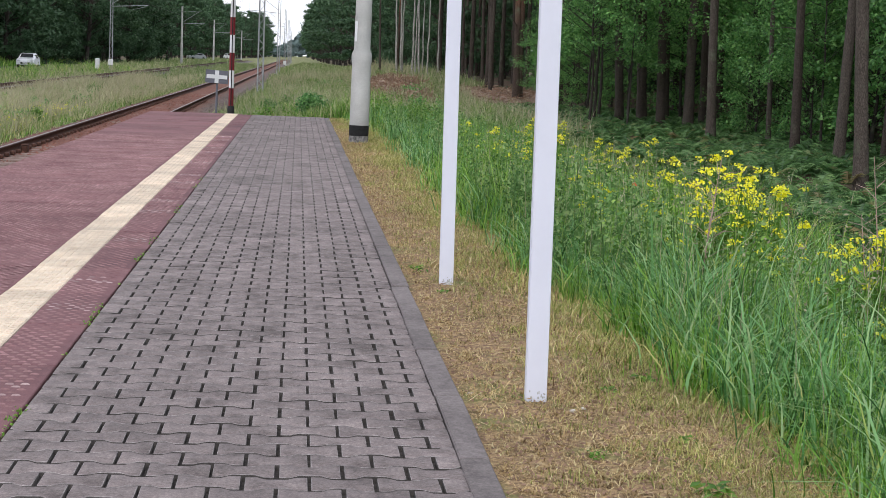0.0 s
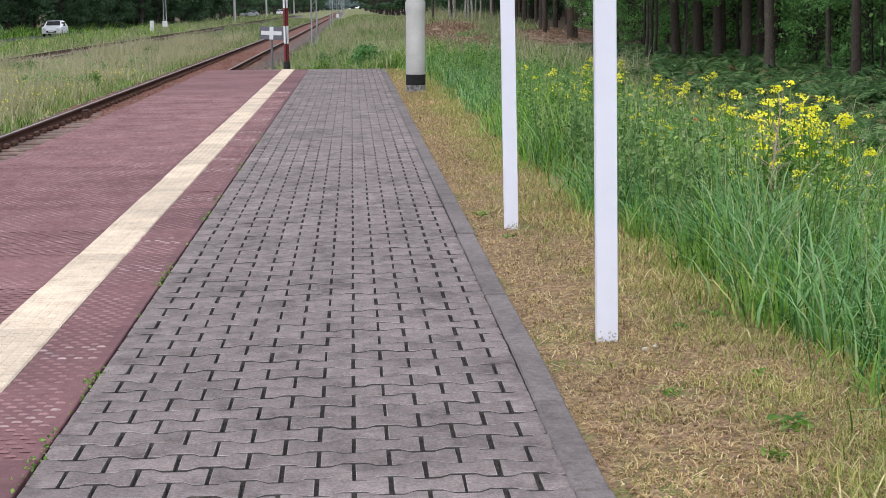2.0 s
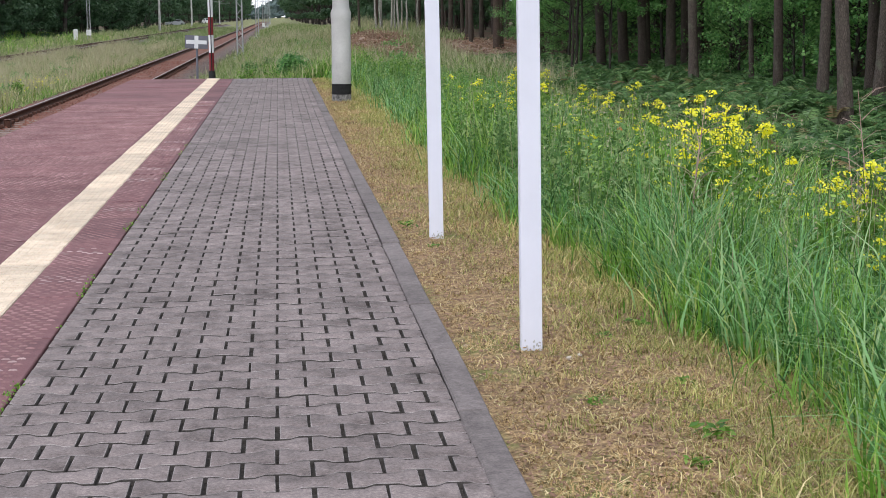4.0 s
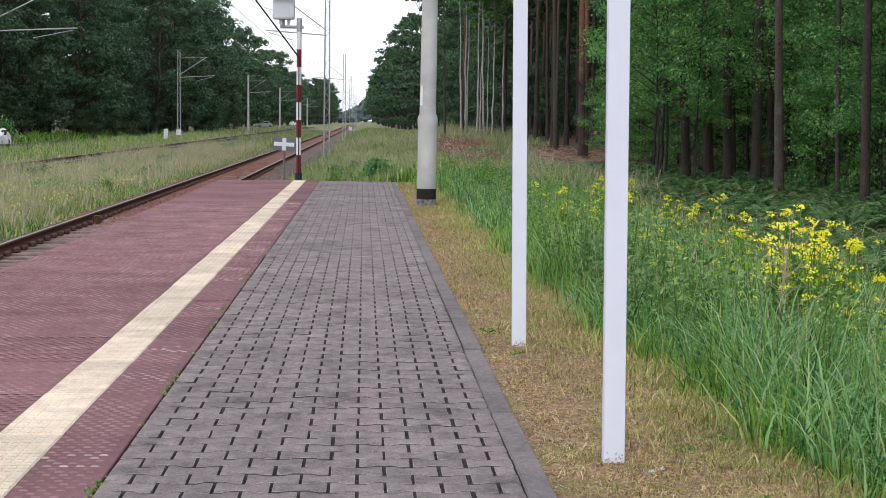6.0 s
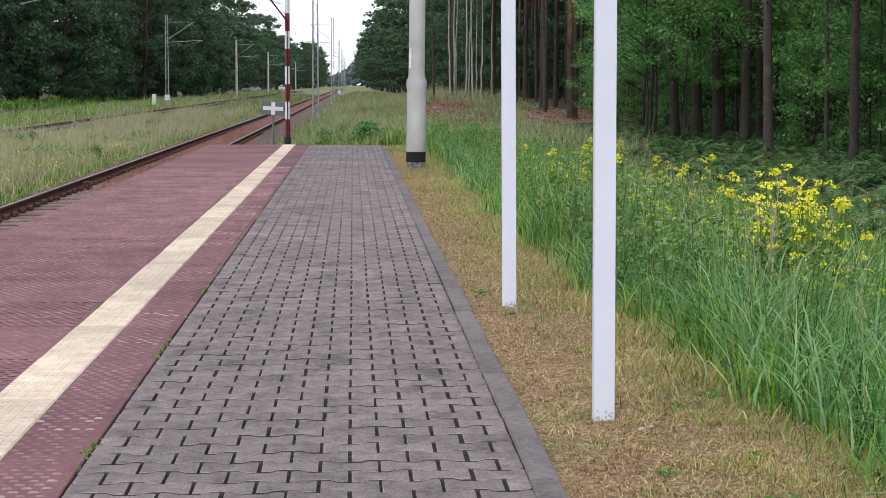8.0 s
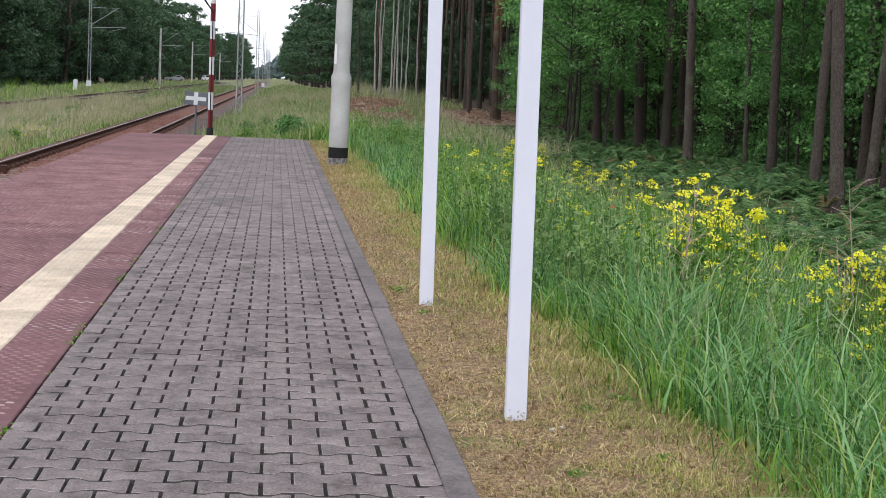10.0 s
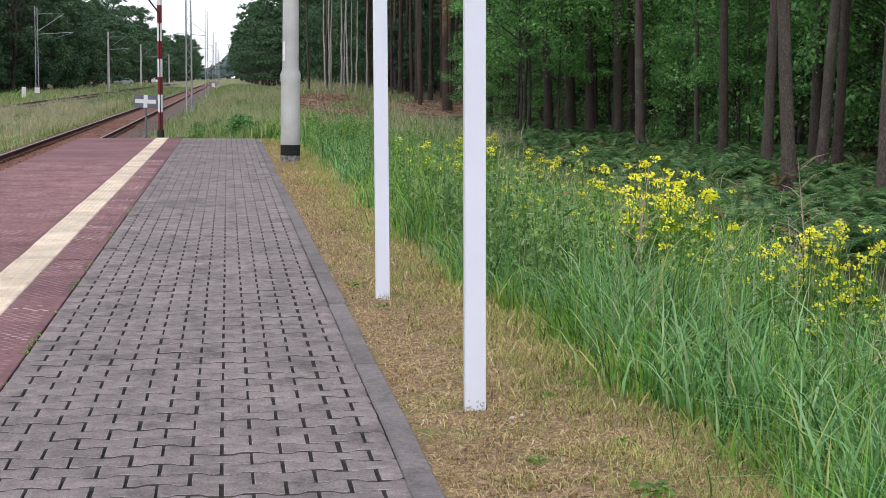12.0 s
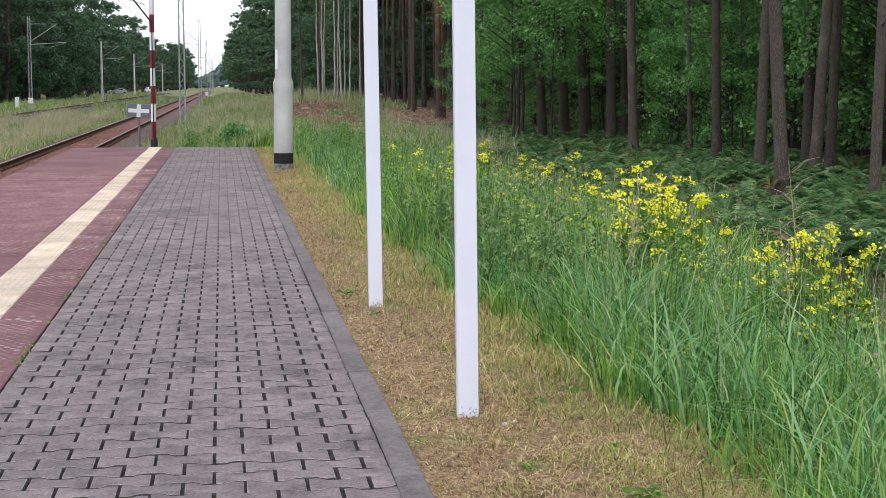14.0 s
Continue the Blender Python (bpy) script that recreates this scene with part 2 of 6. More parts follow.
M["petal"] = leafy("yellow_petal", [(0.0, (0.78, 0.72, 0.012)), (0.6, (0.92, 0.89, 0.04)), (1.0, (0.95, 0.94, 0.18))], 0.6, 0.35)
M["poppy"] = leafy("red_petal", [(0.0, (0.6, 0.1, 0.03)), (1.0, (0.66, 0.17, 0.07))], 0.6, 0.25)
M["fern"] = leafy("bracken_frond", [(0.0, (0.05, 0.12, 0.035)), (0.5, (0.11, 0.25, 0.08)), (0.92, (0.29, 0.48, 0.19)), (1.0, (0.32, 0.22, 0.11))], 0.5, 0.38, 0.9)
M["oakleaf"] = leafy("broadleaf", [(0.0, (0.06, 0.18, 0.05)), (0.5, (0.13, 0.32, 0.09)), (1.0, (0.3, 0.55, 0.18))], 0.4, 0.42)
M["crown"] = leafy("forest_crown", [(0.0, (0.035, 0.08, 0.038)), (0.6, (0.064, 0.132, 0.065)), (1.0, (0.108, 0.188, 0.094))], 0.6, 0.3)
M["needle"] = leafy("pine_needles", [(0.0, (0.022, 0.055, 0.03)), (0.6, (0.04, 0.085, 0.045)), (1.0, (0.065, 0.11, 0.06))], 0.6, 0.15)
# pale blue-grey leaf tone that carries the haze of distance
M["far"] = leafy("haze_tinted_far_wood", [(0.0, (0.12, 0.17, 0.17)), (1.0, (0.2, 0.26, 0.26))], 0.9, 0.1)
M["pine"] = bark("pine_bark", (0.09, 0.07, 0.058), (0.19, 0.115, 0.078), 4.5, 8.0, (0.3, 0.3, 0.3))
# paler copy of the pine bark: light on some trunks is set in its colour
M["litpine"] = bark("lit_pine_bark", (0.118, 0.096, 0.081), (0.25, 0.155, 0.1), 4.5, 9.0, (0.35, 0.34, 0.33))
M["redpine"] = bark("red_pine_bark", (0.1, 0.072, 0.058), (0.3, 0.14, 0.085), 2.6, 5.0, (0.35, 0.33, 0.32))
M["darkbark"] = bark("dark_bark", (0.06, 0.05, 0.043), (0.085, 0.07, 0.055), 3, 9)
M["birch"] = bark("birch_bark", (0.5, 0.48, 0.44), (0.62, 0.6, 0.56), 0.3, 2, (0.12, 0.12, 0.12))
M["twig"] = speckled("brown_twig", (0.18, 0.1, 0.065), (0.36, 0.23, 0.16), 12, 0.95, island=0.5)
M["stalk"] = speckled("dry_pinkish_stalk", (0.34, 0.23, 0.19), (0.5, 0.37, 0.31), 12, 0.95)
M["chip"] = speckled("pale_wood_chip", (0.3, 0.215, 0.15), (0.48, 0.37, 0.27), 10, 0.9, island=0.4)
M["chaff"] = speckled("cut_straw", (0.2, 0.125, 0.06), (0.5, 0.37, 0.2), 9, 0.9, island=0.7, bumps=0)
M["soil"] = speckled("brown_brush_soil", (0.17, 0.11, 0.08), (0.3, 0.205, 0.15), 6, 1.0)
M["stone"] = speckled("pale_stone", (0.45, 0.4, 0.33), (0.6, 0.55, 0.47), 30, 0.9)
M["lamp_grey"] = paint("light_grey_housing", (0.62, 0.64, 0.67), 0.4, 0.2)
M["signal_yellow"] = paint("yellow_marker_paint", (0.7, 0.36, 0.01), 0.5, 0.2)
M["herb"] = leafy("grey_green_herb", [(0.0, (0.045, 0.12, 0.025)), (0.5, (0.13, 0.26, 0.08)), (1.0, (0.3, 0.42, 0.18))], 0.6, 0.35)
M["carpaint"] = paint("white_car_paint", (0.78, 0.79, 0.81), 0.25, 0.05)
M["glass"] = mat("dark_car_glass", 0.08)[0]
M["glass"].node_tree.nodes["Principled BSDF"].inputs["Base Color"].default_value = (0.015, 0.018, 0.02, 1)
M["tyre"] = speckled("tyre_rubber", (0.012, 0.012, 0.012), (0.025, 0.025, 0.025), 30, 0.9)
M["silver"] = paint("silver_car_paint", (0.35, 0.37, 0.38), 0.3, 0.1)
M["lamp_glass"] = mat("headlight_glass", 0.15)[0]
M["lamp_glass"].node_tree.nodes["Principled BSDF"].inputs["Base Color"].default_value = (0.6, 0.62, 0.64, 1)


def ground_material():
    """Grass, dry mown verge, forest floor and gravel, told apart by where they lie."""
    m, t, s = mat("ground", 1.0)
    v = coords(t)
    p = t.nodes.new("ShaderNodeNewGeometry")
    x = t.nodes.new("ShaderNodeSeparateXYZ")
    t.links.new(p.outputs["Position"], x.inputs[0])
    wob = math_n(t, "MULTIPLY", math_n(t, "SUBTRACT", noise_tex(t, v, 0.9, 3.0), 0.5), 1.4)
    px = math_n(t, "ADD", x.outputs[0], wob)
    n1, n2, n3 = noise_tex(t, v, 0.35, 4.0), noise_tex(t, v, 7.0, 6.0, 0.7), noise_tex(t, v, 45.0, 4.0, 0.7)
    straw = mixc(t, value_ramp(t, noise_tex(t, v, 26.0, 6.0, 0.75), 0.38, 0.62), (0.13, 0.08, 0.048), (0.46, 0.32, 0.17))
    straw = mixc(t, value_ramp(t, noise_tex(t, v, 1.7, 4.0), 0.52, 0.66), straw, (0.17, 0.2, 0.06))
    grass = mixc(t, value_ramp(t, n1, 0.35, 0.65), (0.12, 0.15, 0.05), (0.27, 0.26, 0.13))
    grass = mixc(t, value_ramp(t, n2, 0.55, 0.8), grass, (0.2, 0.15, 0.075))
    forest = mixc(t, value_ramp(t, n2, 0.3, 0.7), (0.075, 0.05, 0.032), (0.16, 0.105, 0.07))
    forest = mixc(t, value_ramp(t, n1, 0.5, 0.65), forest, (0.06, 0.09, 0.03))
    edge = 1.75
    c = mixc(t, value_ramp(t, math_n(t, "SUBTRACT", px, edge), -0.35, 0.25), straw, grass)
    c = mixc(t, value_ramp(t, math_n(t, "ADD", x.outputs[1], wob), 26.0, 31.0), c, grass)
    c = mixc(t, value_ramp(t, px, 6.5, 9.0), c, forest)
    c = mixc(t, value_ramp(t, px, -1.5, -3.0), c, grass)
    c = mixc(t, value_ramp(t, px, -33.0, -37.0), c, forest)
    c = mixc(t, 0.6, c, ramp(t, n3, [(0.3, (0.55, 0.55, 0.55)), (0.7, (1.35, 1.35, 1.35))]), "MULTIPLY")
    t.links.new(c, s.inputs["Base Color"])
    bump(t, s, mixc(t, 0.5, n2, n3), 0.9, 0.04)
    return m


M["ground"] = ground_material()


# ---- mesh helpers ----
def mesh_of(name, verts, quads=None, tris=None, smooth=False, slots=None):
    """A mesh from arrays of corners, four-sided and three-sided faces."""
    me = bpy.data.meshes.new(name)
    verts = np.asarray(verts, dtype=np.float32).reshape(-1, 3)
    q = np.asarray(quads if quads is not None else [], dtype=np.int32).reshape(-1, 4)
    t = np.asarray(tris if tris is not None else [], dtype=np.int32).reshape(-1, 3)
    me.vertices.add(len(verts))
    me.vertices.foreach_set("co", verts.ravel())
    me.loops.add(q.size + t.size)
    me.loops.foreach_set("vertex_index", np.concatenate([q.ravel(), t.ravel()]))
    me.polygons.add(len(q) + len(t))
    me.polygons.foreach_set("loop_start", np.concatenate([np.arange(len(q)) * 4, q.size + np.arange(len(t)) * 3]).astype(np.int32))
    if smooth:
        me.polygons.foreach_set("use_smooth", np.ones(len(q) + len(t), dtype=bool))
    if slots is not None:
        me.polygons.foreach_set("material_index", np.asarray(slots, dtype=np.int32))
    me.update(calc_edges=True)
    me.validate()
    return me


def put(name, me, material, parent=None, at=None, label=""):
    """Links a mesh under a thing or at top level."""
    if not me.materials:
        me.materials.append(material)
    ob = new(name, me)
    if parent is not None:
        ob.parent = parent
    if at is not None:
        ob.matrix_basis = at if isinstance(at, Matrix) else pose(*at)
    if label:
        ob["label"] = label
    return ob


def part(name, bm, material, parent=None, label="", at=None, smooth=False):
    """Links a bmesh as one mesh object."""
    me = bpy.data.meshes.new(name)
    if smooth:
        for f in bm.faces:
            f.smooth = True
    bm.to_mesh(me)
    bm.free()
    return put(name, me, material, parent, at, label)


def thing(name, label, category, group="", kind="", at=(0, 0, 0)):
    return tagged(put_empty(name, at), label, category, group, kind)


def put_empty(name, at):
    ob = new(name)
    ob.matrix_basis = at if isinstance(at, Matrix) else pose(*at)
    return ob


def box(x0, x1, y0, y1, z0, z1, bevel=0.0, bm=None, segments=1):
    own = bm or bmesh.new()
    made = bmesh.ops.create_cube(own, size=1.0, matrix=Matrix.LocRotScale(((x0 + x1) / 2, (y0 + y1) / 2, (z0 + z1) / 2), None, (x1 - x0, y1 - y0, z1 - z0)))["verts"]
    if bevel:
        edges = list({e for v in made for e in v.link_edges})
        bmesh.ops.bevel(own, geom=edges, offset=bevel, segments=segments, affect="EDGES", profile=0.6)
    return own


def rod(a, b, r, r2=None, sides=8, bm=None):
    """A round bar from a to b."""
    own = bm or bmesh.new()
    a, b = Vector(a), Vector(b)
    m = Matrix.Translation((a + b) / 2) @ (b - a).to_track_quat("Z", "Y").to_matrix().to_4x4()
    bmesh.ops.create_cone(own, cap_ends=True, segments=sides, radius1=r, radius2=r if r2 is None else r2, depth=(b - a).length, matrix=m)
    return own


def lathe(rings, sides=24):
    """A turned body from (radius, height) rings."""
    a = np.linspace(0, 2 * math.pi, sides, endpoint=False)
    v = np.concatenate([np.stack([r * np.cos(a), r * np.sin(a), np.full(sides, z)], 1) for r, z in rings])
    q = [(k * sides + i, k * sides + (i + 1) % sides, (k + 1) * sides + (i + 1) % sides, (k + 1) * sides + i) for k in range(len(rings) - 1) for i in range(sides)]
    n = len(v)
    v = np.concatenate([v, v[:sides], v[n - sides:n], [(0, 0, rings[0][1]), (0, 0, rings[-1][1])]])
    low, top, end = n, n + sides, n + 2 * sides
    t = [(end, low + (i + 1) % sides, low + i) for i in range(sides)]
    t += [(end + 1, top + i, top + (i + 1) % sides) for i in range(sides)]
    return v, q, t


def blades(rng, base, height, width, bend, steps=(0, 0.35, 0.68, 0.88, 1.0)):
    """Curved tapering grass blades at the given feet: corners, quads, tris."""
    n = len(base)
    az = rng.uniform(0, 2 * math.pi, n)
    out = np.stack([np.cos(az), np.sin(az), np.zeros(n)], 1)
    turn = az + math.pi / 2 + rng.normal(0, 0.5, n)
    side = np.stack([np.cos(turn), np.sin(turn), np.zeros(n)], 1)
    rows = []
    for s in steps:
        mid = base + out * (bend * height * (0.25 * s + 0.75 * s ** 3))[:, None]
        mid[:, 2] = base[:, 2] + height * s * (1 - 0.33 * bend * s ** 3)
        w = width * (1 - s ** 1.5) * 0.5
        rows += [mid] if s == 1.0 else [mid - side * w[:, None], mid + side * w[:, None]]
    v = np.stack(rows, 1)
    k = v.shape[1]
    off = np.arange(n)[:, None] * k
    q = np.concatenate([off + np.array([2 * i, 2 * i + 1, 2 * i + 3, 2 * i + 2]) for i in range(len(steps) - 2)])
    t = off + np.array([k - 3, k - 2, k - 1])
    return v.reshape(-1, 3), q, t


def leaves(rng, pos, size, normal=None, spread=1.0, long=1.5):
    """Pointed leaf shapes of two triangles folded along the midrib."""
    n = len(pos)
    d = rng.normal(0, 1, (n, 3)) * spread
    if normal is not None:
        d = d + normal
    d /= np.linalg.norm(d, axis=1)[:, None] + 1e-9
    a = np.cross(d, rng.normal(0, 1, (n, 3)))
    a /= np.linalg.norm(a, axis=1)[:, None] + 1e-9
    b = np.cross(d, a)
    s = np.asarray(size)[:, None]
    v = np.stack([pos - a * s * long * 0.5, pos - b * s * 0.5 + d * s * 0.12 - a * s * 0.1, pos + a * s * long * 0.5, pos + b * s * 0.5 + d * s * 0.12 - a * s * 0.1], 1)
    off = np.arange(n)[:, None] * 4
    return v.reshape(-1, 3), np.concatenate([off + np.array([0, 1, 2]), off + np.array([0, 2, 3])])


def joined(parts):
    """Joins (corners, quads, tris) triples."""
    vs, qs, ts, n = [], [], [], 0
    for v, q, t in parts:
        vs.append(np.asarray(v).reshape(-1, 3))
        if q is not None and len(q):
            qs.append(np.asarray(q).reshape(-1, 4) + n)
        if t is not None and len(t):
            ts.append(np.asarray(t).reshape(-1, 3) + n)
        n += len(vs[-1])
    return np.concatenate(vs), (np.concatenate(qs) if qs else None), (np.concatenate(ts) if ts else None)


def tube(points, radii, sides=8):
    """A bent tapering stem through the points."""
    pts = [Vector(p) for p in points]
    v, q = [], []
    for k, (p, r) in enumerate(zip(pts, radii)):
        d = (pts[min(k + 1, len(pts) - 1)] - pts[max(k - 1, 0)]).normalized()
        x = d.orthogonal().normalized() if abs(d.z) < 0.9 else Vector((1, 0, 0)).cross(d).normalized()
        y = d.cross(x)
        for i in range(sides):
            a = 2 * math.pi * i / sides
            v.append(p + (x * math.cos(a) + y * math.sin(a)) * r)
    for k in range(len(pts) - 1):
        for i in range(sides):
            j = (i + 1) % sides
            q.append((k * sides + i, k * sides + j, (k + 1) * sides + j, (k + 1) * sides + i))
    return np.array([tuple(c) for c in v]), np.array(q), None


# ---- ground ----
PLAT_W, PLAT_E, PLAT_N, PLAT_S = -3.0, 0.675, 30.2, -14.0
RAIL_Z = -0.62


def smooth_step(a, b, x):
    k = np.clip((np.asarray(x, dtype=float) - a) / (b - a), 0, 1)
    return k * k * (3 - 2 * k)


def ground_z(x, y):
    """Height of the ground: track bed low, verge level with the platform, a dip to the wood and a bank rising to its far edge."""
    x, y = np.asarray(x, dtype=float), np.asarray(y, dtype=float)
    east = -0.035 + 0.023 * smooth_step(0.65, 0.8, x) - 0.238 * smooth_step(1.3, 3.2, x) - 0.28 * smooth_step(3.0, 6.5, x) + 0.95 * smooth_step(38.0, 95.0, y) * (1 - smooth_step(105.0, 170.0, y)) * smooth_step(2.0, 6.0, x)
    end = smooth_step(30.0, 33.0, y)
    east = east - end * 0.25 * (1 - smooth_step(1.0, 6.0, x))
    low = -0.98 + 0.05 * np.sin(x * 0.6 + y * 0.05)
    z = low + (east - low) * np.where(y < 30.3, smooth_step(-1.2, -0.4, x), smooth_step(-2.6, 1.0, x))
    z = z - 0.22 * smooth_step(-20, -24, x) + 0.2 * smooth_step(-31, -35, x)
    z = z + 0.02 * np.sin(x * 1.7 + 1.3 * np.sin(y * 0.31)) * smooth_step(1.6, 3, np.abs(x))
    return z


def build_ground():
    xs = np.concatenate([np.linspace(-1500, -80, 14), np.linspace(-70, -8, 50), np.linspace(-7, 12, 96), np.linspace(13, 70, 40), np.linspace(80, 1500, 14)])
    ys = np.concatenate([np.linspace(-600, -40, 10), np.linspace(-30, -6, 14), np.linspace(-5, 60, 140), np.linspace(62, 300, 90), np.linspace(320, 2500, 24)])
    X, Y = np.meshgrid(xs, ys)
    Z = ground_z(X, Y)
    v = np.stack([X, Y, Z], -1).reshape(-1, 3)
    w = len(xs)
    i, j = np.meshgrid(np.arange(len(ys) - 1), np.arange(w - 1), indexing="ij")
    a = (i * w + j).ravel()
    tagged(put("ground", mesh_of("ground", v, np.stack([a, a + 1, a + w + 1, a + w], 1), smooth=True), M["ground"]),
           "grassy ground with a dry mown verge and a brown forest floor", "ground", kind="structure")


build_ground()


# ---- platform ----
platform = part("platform", box(PLAT_W + 0.02, PLAT_E - 0.02, PLAT_S, PLAT_N - 0.02, -1.2, -0.06), M["side"])
tagged(platform, "low railway platform with red slabs, yellow strip and grey paving", "platform", kind="structure")
part("joint_bed", box(-0.92, 0.592, PLAT_S, 6.5, -0.06, -0.022), M["joint"], platform, "dark sandy bed between paving blocks")
part("sand_fill", box(-0.92, 0.592, 6.5, 11.0, -0.06, -0.013), M["joint"], platform, "sandy bed between paving blocks")
part("sand_fill", box(-0.92, 0.592, 11.0, PLAT_N - 0.03, -0.06, -0.006), M["joint_sand"], platform, "grey sand filling the joints")

PAVE_X, PAVE_Y, PAVE_W, PAVE_L = 0.0, 0.0, 0.2, 0.14


def bone_block():
    """A bone-shaped concrete block: wide ends, narrow waist, chamfered top."""
    hw, end, waist = 0.0938, 0.0765, 0.0495
    side = [(-hw, end), (-0.062, end), (-0.034, waist), (0.034, waist), (0.062, end), (hw, end)]
    ring = side + [(x, -y) for x, y in reversed(side)]
    k = len(ring)
    v = [(x, y, -0.05) for x, y in ring] + [(x, y, -0.0022) for x, y in ring] + [(x * 0.97, y - math.copysign(0.003, y), 0.0) for x, y in ring]
    q = [(a * k + i, a * k + (i + 1) % k, (a + 1) * k + (i + 1) % k, (a + 1) * k + i) for a in range(2) for i in range(k)]
    o = 2 * k
    q += [(o + 0, o + 1, o + 10, o + 11), (o + 1, o + 2, o + 9, o + 10), (o + 2, o + 3, o + 8, o + 9), (o + 3, o + 4, o + 7, o + 8), (o + 4, o + 5, o + 6, o + 7)]
    return np.array(v), np.array([tuple(reversed(f)) for f in q])


def half_block():
    hw, end, waist = 0.0455, 0.0756, 0.0482
    ring = [(-hw, end), (0.014, end), (hw - 0.004, waist), (hw - 0.004, -waist), (0.014, -end), (-hw, -end)]
    k = len(ring)
    v = [(x, y, -0.05) for x, y in ring] + [(x, y, -0.0022) for x, y in ring] + [(x * 0.94, y - math.copysign(0.003, y), 0.0) for x, y in ring]
    q = [(a * k + i, a * k + (i + 1) % k, (a + 1) * k + (i + 1) % k, (a + 1) * k + i) for a in range(2) for i in range(k)]
    o = 2 * k
    q += [(o, o + 1, o + 4, o + 5), (o + 1, o + 2, o + 3, o + 4)]
    return np.array(v), np.array([tuple(reversed(f)) for f in q])


def build_paving():
    rng = np.random.default_rng(4)
    bv, bq = bone_block()
    hv, hq = half_block()
    bs, hs = [1] * 12 + [2] * 12 + [0] * 5, [1] * 6 + [2] * 6 + [0] * 2
    near = mesh_of("paving_block", bv, bq, slots=bs)
    near.materials.append(M["paver"])
    near.materials.append(M["joint"])
    near.materials.append(M["paver_edge"])
    cut = mesh_of("cut_paving_block", bv * (0.91, 1, 1), bq, slots=bs)
    cut.materials.append(M["paver"])
    cut.materials.append(M["joint"])
    cut.materials.append(M["paver_edge"])
    rest, slots, count = [], [], 0
    for r in range(-98, 215):
        y = PAVE_Y + r * PAVE_L
        shift = 0.1 if r % 2 == 0 else 0.0
        for c in range(-5, 4):
            x = PAVE_X + c * PAVE_W + shift
            if x - 0.1 < -0.93 or x + 0.1 > 0.61:
                continue
            calm = 1.0 - 0.7 * float(smooth_step(5, 11, y))
            dz, tilt, dx = rng.normal(0, 0.001) * calm, rng.normal(0, 0.32, 2) * calm, rng.normal(0, 0.0012, 2)
            if -0.45 <= y <= 5.2 and count < 300:
                put("paving_block", near if x < 0.45 else cut, M["paver"], platform, (min(x + dx[0], 0.4965), y + dx[1], dz, tilt[0], tilt[1], rng.normal(0, 0.35)))
                count += 1
            else:
                w = bv.copy()
                w[:, 2] += dz + w[:, 1] * tilt[0] * 0.0175 - w[:, 0] * tilt[1] * 0.0175
                w = w * (1.0 if x < 0.45 else 0.91, 1, 1)
                rest.append((w + (min(x + dx[0], 0.4965), y + dx[1], 0), bq, None))
                slots += bs
        if shift == 0.1:
            w = hv * (-1, 1, 1) + (-0.852, y, rng.normal(0, 0.0015))
            rest.append((w, hq[:, ::-1], None))
            slots += hs
        else:
            w = hv * (0.84, 1, 1) + (0.5455, y, rng.normal(0, 0.0015))
            rest.append((w, hq, None))
            slots += hs
    far = mesh_of("paving_blocks", *joined(rest), slots=slots)
    far.materials.append(M["paver"])
    far.materials.append(M["joint"])
    far.materials.append(M["paver_edge"])
    tagged(put("paving_blocks", far, M["paver"], platform, None, "grey bone-shaped concrete paving"), kind="stuff")


def build_kerb():
    rng = np.random.default_rng(5)
    y, k = PLAT_S + 0.25, 0
    stone = None
    while y < PLAT_N - 0.5:
        if stone is None:
            bm = box(-0.052, 0.048, -0.494, 0.494, -0.25, 0.0, 0.006)
            stone = bpy.data.meshes.new("kerb_stone")
            bm.to_mesh(stone)
            bm.free()
        put("kerb_stone", stone, M["kerb"], platform, (0.639 + rng.normal(0, 0.003), y, 0.004 + rng.normal(0, 0.002), 0, 0, rng.normal(0, 0.15)))
        y += 1.0


